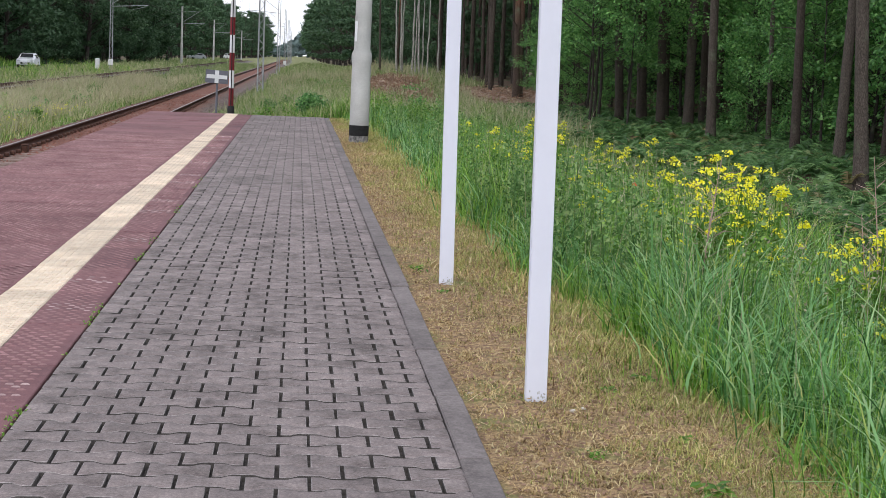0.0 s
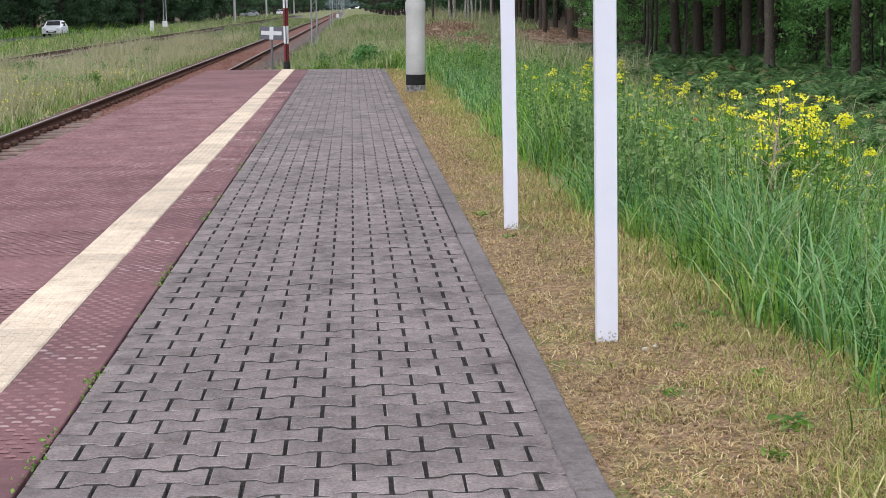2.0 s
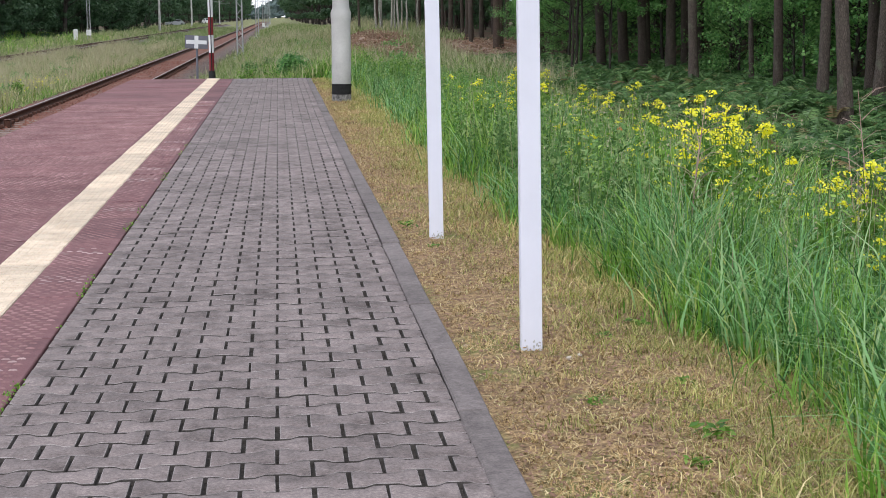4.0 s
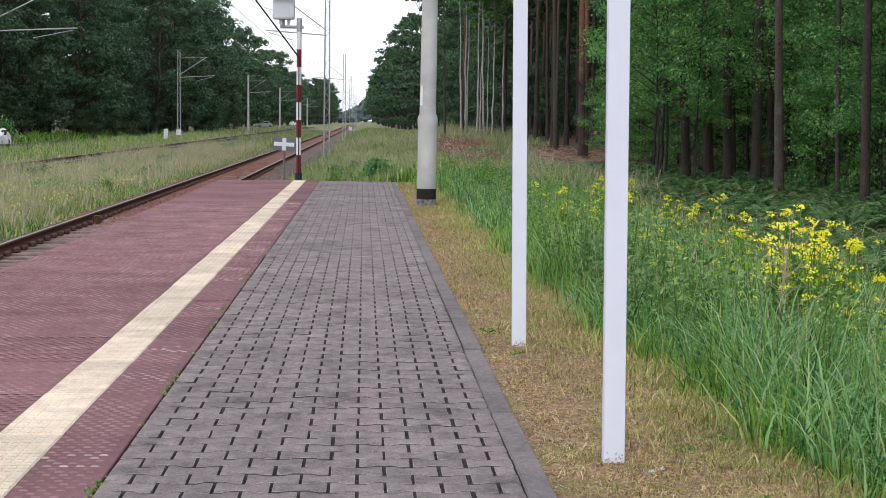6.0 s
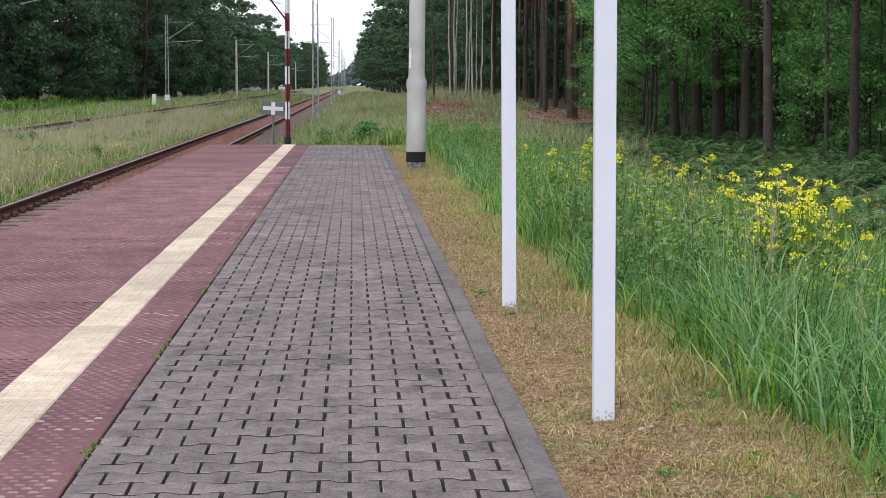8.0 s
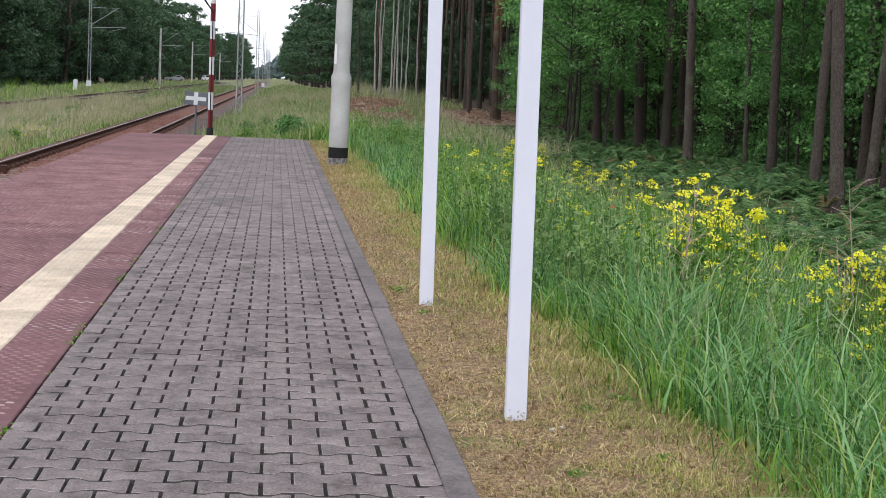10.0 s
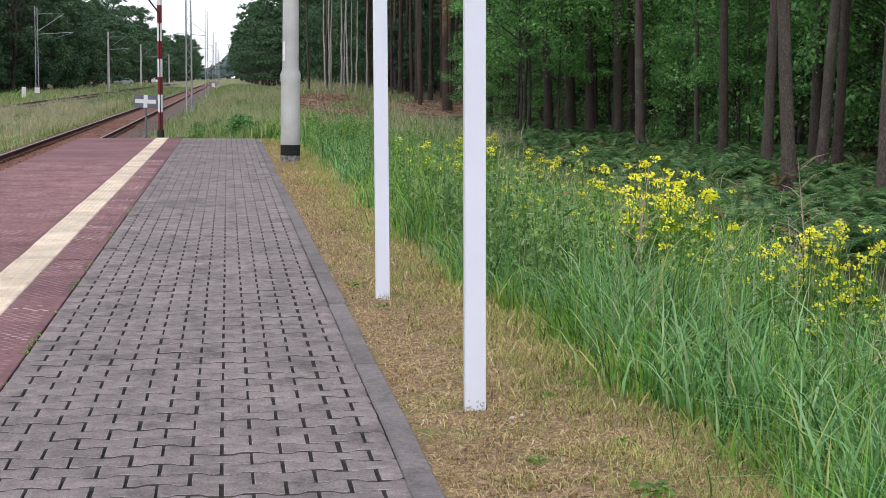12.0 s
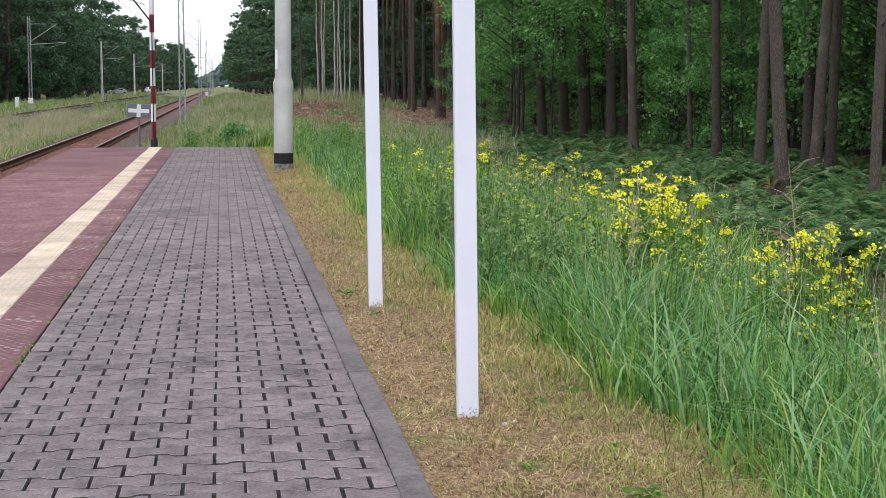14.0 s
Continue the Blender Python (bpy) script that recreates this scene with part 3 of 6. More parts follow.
def build_red():
    rng = np.random.default_rng(6)
    edge = bpy.data.meshes.new("edge_slab")
    bm = box(-0.777, 0.777, -0.496, 0.496, -0.08, 0.0, 0.006)
    bm.to_mesh(edge)
    bm.free()
    strip = bpy.data.meshes.new("red_tile")
    bm = box(-0.141, 0.141, -0.497, 0.497, -0.08, 0.0, 0.004)
    bm.to_mesh(strip)
    bm.free()
    yel = bpy.data.meshes.new("tactile_tile")
    bm = box(-0.128, 0.128, -0.496, 0.496, -0.08, 0.0, 0.005)
    for i in range(6):
        for j in range(18):
            x, y = -0.108 + i * 0.043, -0.46 + j * 0.054
            box(x - 0.015, x + 0.015, y - 0.018, y + 0.018, -0.002, 0.0022, 0.0, bm)
    bm.to_mesh(yel)
    bm.free()
    y = PLAT_N - 0.5
    while y > PLAT_S:
        lift = rng.normal(0, 0.002, 3)
        put("edge_slab", edge, M["red"], platform, (-2.222, y, lift[0], 0, rng.normal(0, 0.06), 0))
        put("tactile_tile", yel, M["yellow"], platform, (-1.318, y, 0.003 + lift[1]))
        put("red_tile", strip, M["red_strip"], platform, (-1.046, y, lift[2], rng.normal(0, 0.1), 0, 0))
        y -= 1.0
    # anti-slip studs in staggered rows, worn pale on top
    feet = []
    for k, yy in enumerate(np.arange(-1.0, 21.0, 0.05)):
        off = 0.0 if k % 2 else 0.03
        for lo, hi in ((-2.96, -1.46), (-1.17, -0.94)):
            if lo < -2 and yy < 4.6:
                lo = -2.2
            for xx in np.arange(lo + off, hi, 0.06):
                feet.append((xx + rng.normal(0, 0.002), yy + rng.normal(0, 0.002)))
    f = np.array(feet)
    # the narrow strip is worn pale along the slab ends
    gap = np.abs((f[:, 1] - PLAT_N + 0.5) % 1.0 - 0.5)
    pale = (f[:, 0] > -1.2) & (gap > 0.36) & (np.sin(np.floor(f[:, 1] - PLAT_N + 1.0) * 2.4) > -0.5) & (rng.uniform(0, 1, len(f)) < 0.7)
    studs(f[~pale], "anti_slip_studs", "redbump", "small raised red studs")
    studs(f[pale], "worn_studs", "studworn", "raised studs worn pale")


def studs(f, name, material, label):
    a, b, h = 0.017, 0.007, 0.0055
    cor = np.array([(-a, -b, 0), (a, -b, 0), (a, b, 0), (-a, b, 0), (-a * 0.55, 0, h), (a * 0.55, 0, h)])
    v = (np.concatenate([f, np.full((len(f), 1), 0.0005)], 1)[:, None, :] + cor[None]).reshape(-1, 3)
    o = np.arange(len(f))[:, None] * 6
    q = np.concatenate([o + np.array(c) for c in ((0, 1, 5, 4), (2, 3, 4, 5))])
    t = np.concatenate([o + np.array(c) for c in ((1, 2, 5), (3, 0, 4))])
    tagged(put(name, mesh_of(name, v, q, t), M[material], platform, None, label), kind="stuff")


# ---- poles and signs ----
def white_post(x, y, lean_x=0.0, lean_y=0.0, top=3.1):
    w = 0.041
    post = thing("sign_post", "white painted square steel post standing in the mown verge", "post", "white posts", at=(x, y, -0.014, lean_x, lean_y, -4))
    part("shaft", box(-w, w, -w, w, -0.2, top, 0.006, segments=2), M["white"], post)
    part("cap", box(-w - 0.002, w + 0.002, -w - 0.002, w + 0.002, top, top + 0.012, 0.004), M["white"], post)
    # chipped paint at the foot
    rng = random.Random(int(x * 1000 + y))
    bm = bmesh.new()
    for k in range(12):
        px, h = rng.uniform(-w + 0.006, w - 0.01), rng.uniform(0.004, 0.012)
        z = 0.012 + abs(rng.gauss(0, 0.014))
        box(px, px + rng.uniform(0.003, 0.007), -w - 0.0012, -w + 0.001, z, z + h, 0.0, bm)
    tagged(part("chipped_paint", bm, M["conc"], post, "grey chips in the paint at the foot"), kind="stuff")


def concrete_pole(x, y):
    p = thing("lighting_pole", "round grey concrete pole with a black painted foot", "pole", at=(x, y, -0.04, 0, 0.45, 0))
    v, q, t = lathe([(0.147, 0.27), (0.147, 0.275), (0.145, 0.7), (0.143, 1.18), (0.144, 1.2), (0.154, 1.27), (0.154, 1.36), (0.126, 1.43), (0.124, 1.6), (0.105, 7.0), (0.09, 10.0)], 28)
    put("shaft", mesh_of("shaft", v, q, t, True), M["conc"], p)
    v, q, t = lathe([(0.149, 0.13), (0.15, 0.29)], 28)
    put("black_band", mesh_of("black_band", v, q, t, True), M["band_black"], p, None, "black painted band")
    v, q, t = lathe([(0.155, 0.0), (0.149, 0.04), (0.147, 0.14)], 28)
    put("foot", mesh_of("foot", v, q, t, True), M["worn_black"], p, None, "foot with peeling black paint")
    part("sticker", box(-0.122, -0.085, -0.094, -0.082, 1.55, 1.85, 0.002), M["pole_white"], p, "small white notice")


def striped_pole(x, y):
    p = thing("striped_signal_pole", "red and white striped steel pole with a grey lamp head", "pole", at=(x, y, -0.35))
    r = 0.055
    v, q, t = lathe([(0.075, 0.0), (0.075, 0.44), (0.056, 0.46)], 14)
    put("foot", mesh_of("foot", v, q, t, True), M["black"], p, None, "black foot")
    z = 0.46
    for k in range(8):
        v, q, t = lathe([(r, z), (r, z + 0.383)], 14)
        put("stripe", mesh_of("stripe", v, q, t, True), M["pole_red" if k % 2 == 0 else "pole_white"], p, None, "dark red stripe" if k % 2 == 0 else "white stripe")
        z += 0.385
    v, q, t = lathe([(0.06, z), (0.06, z + 0.28), (0.05, z + 0.3)], 14)
    put("collar", mesh_of("collar", v, q, t, True), M["grey_steel"], p, None, "grey steel collar")
    part("cable", rod((0.0, -0.062, 0.2), (0.0, -0.062, 2.98), 0.012, sides=6), M["black"], p, "black cable")
    part("stay_cable", rod((0.0, -0.062, 2.98), (-1.0, -0.1, 4.28), 0.018, sides=6), M["black"], p, "black hanging cable")
    arm = part("arm", rod((0.1, 0, z + 0.1), (-0.42, 0, z + 0.1), 0.035, sides=10), M["grey_steel"], p)
    lamp = part("lamp_head", box(-0.58, -0.1, -0.14, 0.16, z + 0.26, z + 0.72, 0.05, segments=2), M["lamp_grey"], p, "light grey lamp housing")
    part("bracket", rod((-0.36, 0, z + 0.1), (-0.34, 0, z + 0.4), 0.04, sides=8), M["grey_steel"], p)
    for dx in (-0.4, -0.23):
        part("socket", rod((dx, -0.02, z + 0.14), (dx, -0.02, z + 0.32), 0.03, 0.05, 8), M["lamp_grey"], lamp)
    part("hood", box(-0.62, -0.06, -0.24, 0.18, z + 0.72, z + 0.74, 0.006), M["grey_steel"], lamp)


def cross_sign(x, y):
    g = float(ground_z(x, y))
    s = thing("track_sign", "grey rectangular track sign with a white cross on a thin pole", "sign", at=(x, y, g, 0, 0, -3))
    h = 0.70 - g
    part("pole", rod((0, 0, 0), (0, 0, h + 0.1), 0.025, sides=8), M["plate_grey"], s)
    tilt = pose(0, -0.035, h, 0, 3, 0)
    part("plate", box(-0.26, 0.26, -0.012, 0.012, -0.15, 0.15, 0.004), M["plate_grey"], s, at=tilt)
    cross = box(-0.235, 0.235, -0.022, -0.016, -0.045, 0.045)
    box(-0.045, 0.045, -0.0215, -0.0155, -0.145, 0.145, 0.0, cross)
    part("cross", cross, M["pole_white"], s, "white cross", at=tilt)


def lattice_mast(x, y, arm, height=8.6, group="", plate=False, concrete=False):
    """A catenary mast: two channels laced with zigzag bars, a braced arm over the track."""
    g = float(ground_z(x, y))
    m = thing("catenary_mast", "grey steel lattice catenary mast with a braced arm" if not concrete else "slim grey concrete catenary mast with a braced arm", "mast", group, at=(x, y, g))
    if concrete:
        bm = rod((0, 0, 0), (0, 0, height), 0.19, 0.13, 12)
        part("column", bm, M["conc"], m)
    else:
        for s in (-1, 1):
            part("leg", rod((0.13 * s, 0, 0), (0.1 * s, 0, height), 0.04, 0.032, 6), M["grey_steel"], m)
        n = 26
        for k in range(n):
            z0, z1 = 0.3 + (height - 0.4) * k / n, 0.3 + (height - 0.4) * (k + 1) / n
            w0, w1 = 0.13 - 0.03 * z0 / height, 0.13 - 0.03 * z1 / height
            s = 1 if k % 2 else -1
            part("lacing_bar", rod((w0 * s, 0, z0), (-w1 * s, 0, z1), 0.015, sides=4), M["grey_steel"], m)
        part("footing", box(-0.35, 0.35, -0.35, 0.35, -0.3, 0.25, 0.03), M["conc"], m, "concrete footing")
    a = part("arm", rod((0, 0, height - 2.5), (arm, 0, height - 2.3), 0.03, sides=6), M["grey_steel"], m)
    part("brace", rod((0, 0, height - 2.3), (arm * 0.75, 0, height - 0.7), 0.028, sides=6), M["grey_steel"], m)
    part("tie", rod((0, 0, height - 0.7), (arm * 0.8, 0, height - 0.7), 0.015, sides=5), M["grey_steel"], m)
    part("registration_arm", rod((arm * 0.95, 0, height - 2.4), (arm * 0.55, 0, height - 2.75), 0.02, sides=5), M["grey_steel"], m)
    if plate:
        part("number_plate", box(-0.22, 0.22, -0.2, -0.17, 0.75, 1.25, 0.01), M["pole_white"], m, "small white plate")


# ---- tracks ----
def railway_track(name, xc, y0, y1, zr, sleepers, bed, overgrown):
    t = tagged(part(name, trapezoid(xc, y0, y1, zr), M[bed]), "single rail track on " + ("overgrown grey" if overgrown else "rust-brown stone") + " ballast", "railway track", kind="structure")
    ys = np.linspace(y0, y1, 60)
    prof = [(-0.07, -0.17), (0.07, -0.17), (0.07, -0.155), (0.012, -0.13), (0.012, -0.045), (0.036, -0.035), (0.036, -0.004), (0.03, 0.0), (-0.03, 0.0), (-0.036, -0.004), (-0.036, -0.035), (-0.012, -0.045), (-0.012, -0.13), (-0.07, -0.155)]
    for s in (-0.7535, 0.7535):
        v = np.array([(xc + bend(y) + s + px, y, zr + pz) for y in ys for px, pz in prof])
        k = len(prof)
        q = np.array([(i * k + j, i * k + (j + 1) % k, (i + 1) * k + (j + 1) % k, (i + 1) * k + j) for i in range(len(ys) - 1) for j in range(k)])
        rail = put("rail", mesh_of("rail", v, q), M["rail_side"], t, None, "rust-brown steel rail with a worn head")
        head = np.array([(xc + bend(y) + s + px, y, zr + 0.0015) for y in ys for px in (-0.024, 0.024)])
        hq = np.array([(2 * i, 2 * i + 1, 2 * i + 3, 2 * i + 2) for i in range(len(ys) - 1)])
        put("rail_head", mesh_of("rail_head", head, hq), M["rail_top"], rail, None, "shiny worn running surface")
    bm = box(-1.3, 1.3, -0.13, 0.13, -0.36, -0.175, 0.02)
    me = bpy.data.meshes.new("sleeper")
    bm.to_mesh(me)
    bm.free()
    clip = bpy.data.meshes.new("rail_clip")
    bm = bmesh.new()
    for s in (-0.7535, 0.7535):
        for d in (-0.11, 0.11):
            box(s + d - 0.045, s + d + 0.045, -0.075, 0.075, -0.178, -0.095, 0.02, bm)
    bm.to_mesh(clip)
    bm.free()
    rng = np.random.default_rng(8)
    for k in range(sleepers):
        y = 9.0 + 0.62 * k
        sl = put("sleeper", me, M["sleeper"], t, (xc + bend(y), y + rng.normal(0, 0.01), zr + rng.normal(0, 0.004), 0, 0, rng.normal(0, 0.5)))
        if k < 90:
            put("rail_clips", clip, M["rail_side"], sl)
    return t


def bend(y):
    """The line swings a little to the west far away."""
    return -3e-6 * np.maximum(np.asarray(y, dtype=float) - 120, 0) ** 2 * 0.5


def trapezoid(xc, y0, y1, zr):
    bm = bmesh.new()
    prof = [(-2.0, -0.62), (-1.4, -0.245), (1.7, -0.245), (2.9, -0.62)]
    prev = None
    for y in np.linspace(y0, y1, 140):
        row = [bm.verts.new((xc + bend(y) + px, y, zr + pz + (0.075 * float(smooth_step(20, 32, y)) if pz > -0.5 else 0))) for px, pz in prof]
        if prev:
            for i in range(3):
                bm.faces.new((prev[i], prev[i + 1], row[i + 1], row[i]))
        prev = row
    return bm


def ballast_stones(parent, xc, y0, y1, n, zr, material, seed):
    rng = np.random.default_rng(seed)
    ico = np.array([(0, 0, 1), (0.9, 0, 0.1), (0.25, 0.85, 0.15), (-0.75, 0.5, 0.0), (-0.75, -0.5, 0.1), (0.3, -0.85, 0.0)])
    tri = np.array([(0, 1, 2), (0, 2, 3), (0, 3, 4), (0, 4, 5), (0, 5, 1)])
    u = rng.uniform(-1.45, 2.6, n)
    y = y0 + (y1 - y0) * rng.uniform(0, 1, n) ** 1.7
    z = zr - 0.245 + 0.075 * smooth_step(20, 32, y) - 0.31 * np.clip((np.abs(u) - 1.72) / 1.2, 0, 1)
    s = rng.uniform(0.02, 0.045, n)
    a = rng.uniform(0, 6.28, n)
    jit = 1 + rng.normal(0, 0.22, (n, 6, 3))
    v = ico[None] * jit * s[:, None, None]
    v = np.stack([v[..., 0] * np.cos(a)[:, None] - v[..., 1] * np.sin(a)[:, None], v[..., 0] * np.sin(a)[:, None] + v[..., 1] * np.cos(a)[:, None], v[..., 2]], -1)
    v += np.stack([xc + bend(y) + u, y, z], 1)[:, None]
    t = (np.arange(n)[:, None, None] * 6 + tri[None]).reshape(-1, 3)
    tagged(put("ballast_stones", mesh_of("ballast_stones", v.reshape(-1, 3), None, t), M[material], parent, None, "loose ballast stones"), kind="stuff")


# ---- trees ----
def stem(rng, height, r0, lean=0.02, sides=10, wob=0.06, top=0.35):
    n = 12
    pts, rad = [], []
    dx, dy = rng.normal(0, lean, 2)
    px = py = 0.0
    for k in range(n + 1):
        s = k / n
        z = height * s ** 1.25
        pts.append((px + dx * z, py + dy * z, z - (0.15 if k == 0 else 0)))
        px += rng.normal(0, wob * r0)
        py += rng.normal(0, wob * r0)
        rad.append(r0 * (1.0 - (1 - top) * s) * (1.2 if k == 0 else 1.0))
    return pts, rad


def make_pine(seed, height=21.0, r0=0.19, lean=0.012, crown_from=0.55, leaf=700, name="pine_tree", barkmat="pine", label="tall pine with dark brown furrowed bark and a high crown"):
    """A tall pine: rough stem, bare dead snags, an open crown of needle clumps."""
    rng = np.random.default_rng(seed)
    tree = thing(name, label, "tree", "forest pines")
    pts, rad = stem(rng, height, r0, lean)
    put("trunk", mesh_of("trunk", *tube(pts, rad, 12), smooth=True), M[barkmat], tree)
    limbs, pos = [], []
    p = np.array(pts)
    for k in range(16):
        s = rng.uniform(0.12, crown_from) if k < 5 else rng.uniform(crown_from, 0.98)
        zz = height * s ** 1.25
        base = np.array([np.interp(zz, p[:, 2], p[:, 0]), np.interp(zz, p[:, 2], p[:, 1]), zz])
        a, ln = rng.uniform(0, 6.28), (rng.uniform(0.3, 1.0) if k < 5 else rng.uniform(1.2, 2.8) * (1.25 - s * 0.6))
        tip = base + np.array([math.cos(a) * ln, math.sin(a) * ln, rng.uniform(-0.2, 0.5) * ln])
        limbs.append(tube([base, (base + tip) / 2 + (0, 0, 0.05 * ln), tip], [0.02 + 0.008 * ln, 0.014, 0.006], 5))
        if k >= 5:
            c = base + (tip - base) * rng.uniform(0.4, 1.1, (leaf // 11, 1)) + rng.normal(0, 0.38, (leaf // 11, 3)) * (1, 1, 0.5)
            pos.append(c)
    tagged(put("branching", mesh_of("branching", *joined(limbs)), M[barkmat], tree), kind="stuff")
    pos = np.concatenate(pos)
    v, t = leaves(rng, pos, rng.uniform(0.18, 0.4, len(pos)), np.array([0, 0, 0.6]), 0.8, 1.6)
    put("crown", mesh_of("crown", v, None, t), M["needle"], tree)
    return tree


def make_broadleaf(seed, height, r0, radius, low, n, size, leafmat, barkmat, name, label, group, clumps=38, lean=0.03):
    """A broad-leaved tree: stem, limbs, and leaves gathered in uneven clumps with gaps between."""
    rng = np.random.default_rng(seed)
    tree = thing(name, label, "tree", group)
    pts, rad = stem(rng, height * 0.86, r0, lean, wob=0.35, top=0.15)
    put("trunk", mesh_of("trunk", *tube(pts, rad, 9), smooth=True), M[barkmat], tree)
    p = np.array(pts)
    limbs, pos, nor = [], [], []
    for k in range(clumps):
        s = low + (1 - low) * rng.uniform(0, 1) ** 0.85
        zz = height * s
        wide = radius * (0.35 + 0.65 * math.sin(math.pi * min(1, max(0.0, (s - low) / (1 - low) * 0.8 + 0.16)))) * rng.uniform(0.35, 1.08)
        a = rng.uniform(0, 6.28)
        zb = max(0.3, zz - wide * 0.55)
        base = np.array([np.interp(zb, p[:, 2], p[:, 0]), np.interp(zb, p[:, 2], p[:, 1]), min(zb, p[-1, 2])])
        c = np.array([base[0] + math.cos(a) * wide, base[1] + math.sin(a) * wide, zz])
        limbs.append(tube([base, (base + c) / 2 + rng.normal(0, 0.05 * wide + 0.01, 3), c], [r0 * 0.28, r0 * 0.16, r0 * 0.05], 4))
        m = int(n / clumps * rng.uniform(0.6, 1.4))
        d = rng.normal(0, 1, (m, 3))
        d /= np.linalg.norm(d, axis=1)[:, None]
        rr = radius * rng.uniform(0.15, 0.32)
        q = c + d * rr * rng.uniform(0.35, 1.1, (m, 1)) * (1.15, 1.15, 0.6)
        pos.append(q)
        nor.append(d * 0.7 + (0, 0, 0.7))
    tagged(put("branching", mesh_of("branching", *joined(limbs)), M[barkmat], tree), kind="stuff")
    pos, nor = np.concatenate(pos), np.concatenate(nor)
    v, t = leaves(rng, pos, size * rng.uniform(0.6, 1.3, len(pos)), nor, 0.55, 1.45)
    put("crown", mesh_of("crown", v, None, t), M[leafmat], tree)
    return tree


def place(tree, x, y, turn=0.0, scale=1.0, lean=(0, 0), label=""):
    """Puts the tree at x, y on the ground."""
    m = pose(x, y, float(ground_z(x, y)) - 0.03, lean[0], lean[1], turn)
    c = copy_thing(tree, m)
    c.scale = (scale, scale, scale)
    if label:
        c["label"] = label
    return c


def settle(tree, x, y, turn=0.0, scale=1.0, lean=(0, 0)):
    tree.matrix_basis = pose(x, y, float(ground_z(x, y)) - 0.03, lean[0], lean[1], turn) @ Matrix.Diagonal((scale, scale, scale, 1))


def right_forest():
    rng = np.random.default_rng(21)
    pines = [make_pine(30 + k, h, r) for k, (h, r) in enumerate(((17.0, 0.098), (19.0, 0.128), (20.0, 0.15), (21.0, 0.17)))]
    near = {"dark": make_pine(40, 20.0, 0.13, 0.003), "grey": make_pine(41, 20.0, 0.13, 0.003, barkmat="litpine", label="tall high-crowned pine, its scaly grey-brown bark coloured paler as if lit"),
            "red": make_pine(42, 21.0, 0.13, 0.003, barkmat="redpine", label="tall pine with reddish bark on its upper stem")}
    # stems at the edge of the wood: x, y, radius, lean, bark (grey: paler lit copy)
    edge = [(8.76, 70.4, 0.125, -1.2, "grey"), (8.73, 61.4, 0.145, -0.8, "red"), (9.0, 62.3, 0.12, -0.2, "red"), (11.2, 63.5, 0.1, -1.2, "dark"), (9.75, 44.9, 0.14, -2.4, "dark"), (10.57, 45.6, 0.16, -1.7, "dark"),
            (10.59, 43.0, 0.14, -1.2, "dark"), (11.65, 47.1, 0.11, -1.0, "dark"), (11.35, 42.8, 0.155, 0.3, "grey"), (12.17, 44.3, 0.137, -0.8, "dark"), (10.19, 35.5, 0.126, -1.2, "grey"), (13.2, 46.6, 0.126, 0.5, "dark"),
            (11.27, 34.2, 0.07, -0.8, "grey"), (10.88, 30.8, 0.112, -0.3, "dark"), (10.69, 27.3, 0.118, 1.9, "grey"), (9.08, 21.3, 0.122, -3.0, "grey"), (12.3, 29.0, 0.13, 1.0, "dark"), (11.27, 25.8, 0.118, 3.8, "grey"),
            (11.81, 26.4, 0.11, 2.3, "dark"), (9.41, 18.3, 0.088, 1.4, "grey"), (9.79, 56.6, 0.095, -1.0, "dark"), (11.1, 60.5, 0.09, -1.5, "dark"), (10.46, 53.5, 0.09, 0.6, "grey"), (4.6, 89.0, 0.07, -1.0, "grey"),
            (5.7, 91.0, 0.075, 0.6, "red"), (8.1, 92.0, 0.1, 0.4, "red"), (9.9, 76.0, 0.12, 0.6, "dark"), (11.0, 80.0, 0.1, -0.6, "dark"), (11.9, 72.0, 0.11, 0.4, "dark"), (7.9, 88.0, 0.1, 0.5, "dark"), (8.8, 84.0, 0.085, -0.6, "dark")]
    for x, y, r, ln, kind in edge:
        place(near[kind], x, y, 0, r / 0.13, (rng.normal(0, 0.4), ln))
    spots = []
    while len(spots) < 75:
        y = rng.uniform(16, 150)
        x = 12.8 + abs(rng.normal(0, 1)) * 0.16 * (y + 10) + rng.uniform(0, 6)
        if all((x - a) ** 2 + (y - b) ** 2 > 2.2 for a, b in spots):
            spots.append((x, y))
    while len(spots) < 150:
        y = rng.uniform(66, 125)
        x = 8.3 + 0.04 * (y - 66) + rng.uniform(0, 1) ** 1.3 * 16
        if all((x - a) ** 2 + (y - b) ** 2 > 1.6 for a, b in spots):
            spots.append((x, y))
    for k, (x, y) in enumerate(spots):
        place(pines[k % 4 if k < 75 else k % 2], x, y, rng.uniform(0, 360), rng.uniform(0.7, 1.05), rng.normal(0, 1.0, 2))
    for k, tr in enumerate(pines + list(near.values())):
        settle(tr, 14.6 + 2 * k, 24.0 + 9 * k, 40 * k)
    # young oaks among the pines; those at the edge bear their leaves high, those behind down to the ground
    text = "young broad-leaved tree with fresh green leaves under pines"
    high = [make_broadleaf(50 + k, h, 0.055, rad, 0.27, 9000, 0.072, "oakleaf", "darkbark", "young_oak", text, "young oaks", 64) for k, (h, rad) in enumerate(((7.5, 2.2), (9.5, 2.5)))]
    low = [make_broadleaf(53 + k, h, 0.06, rad, 0.06, 9000, 0.075, "oakleaf", "darkbark", "young_oak", text, "young oaks", 70) for k, (h, rad) in enumerate(((6.0, 2.2), (8.0, 2.5)))]
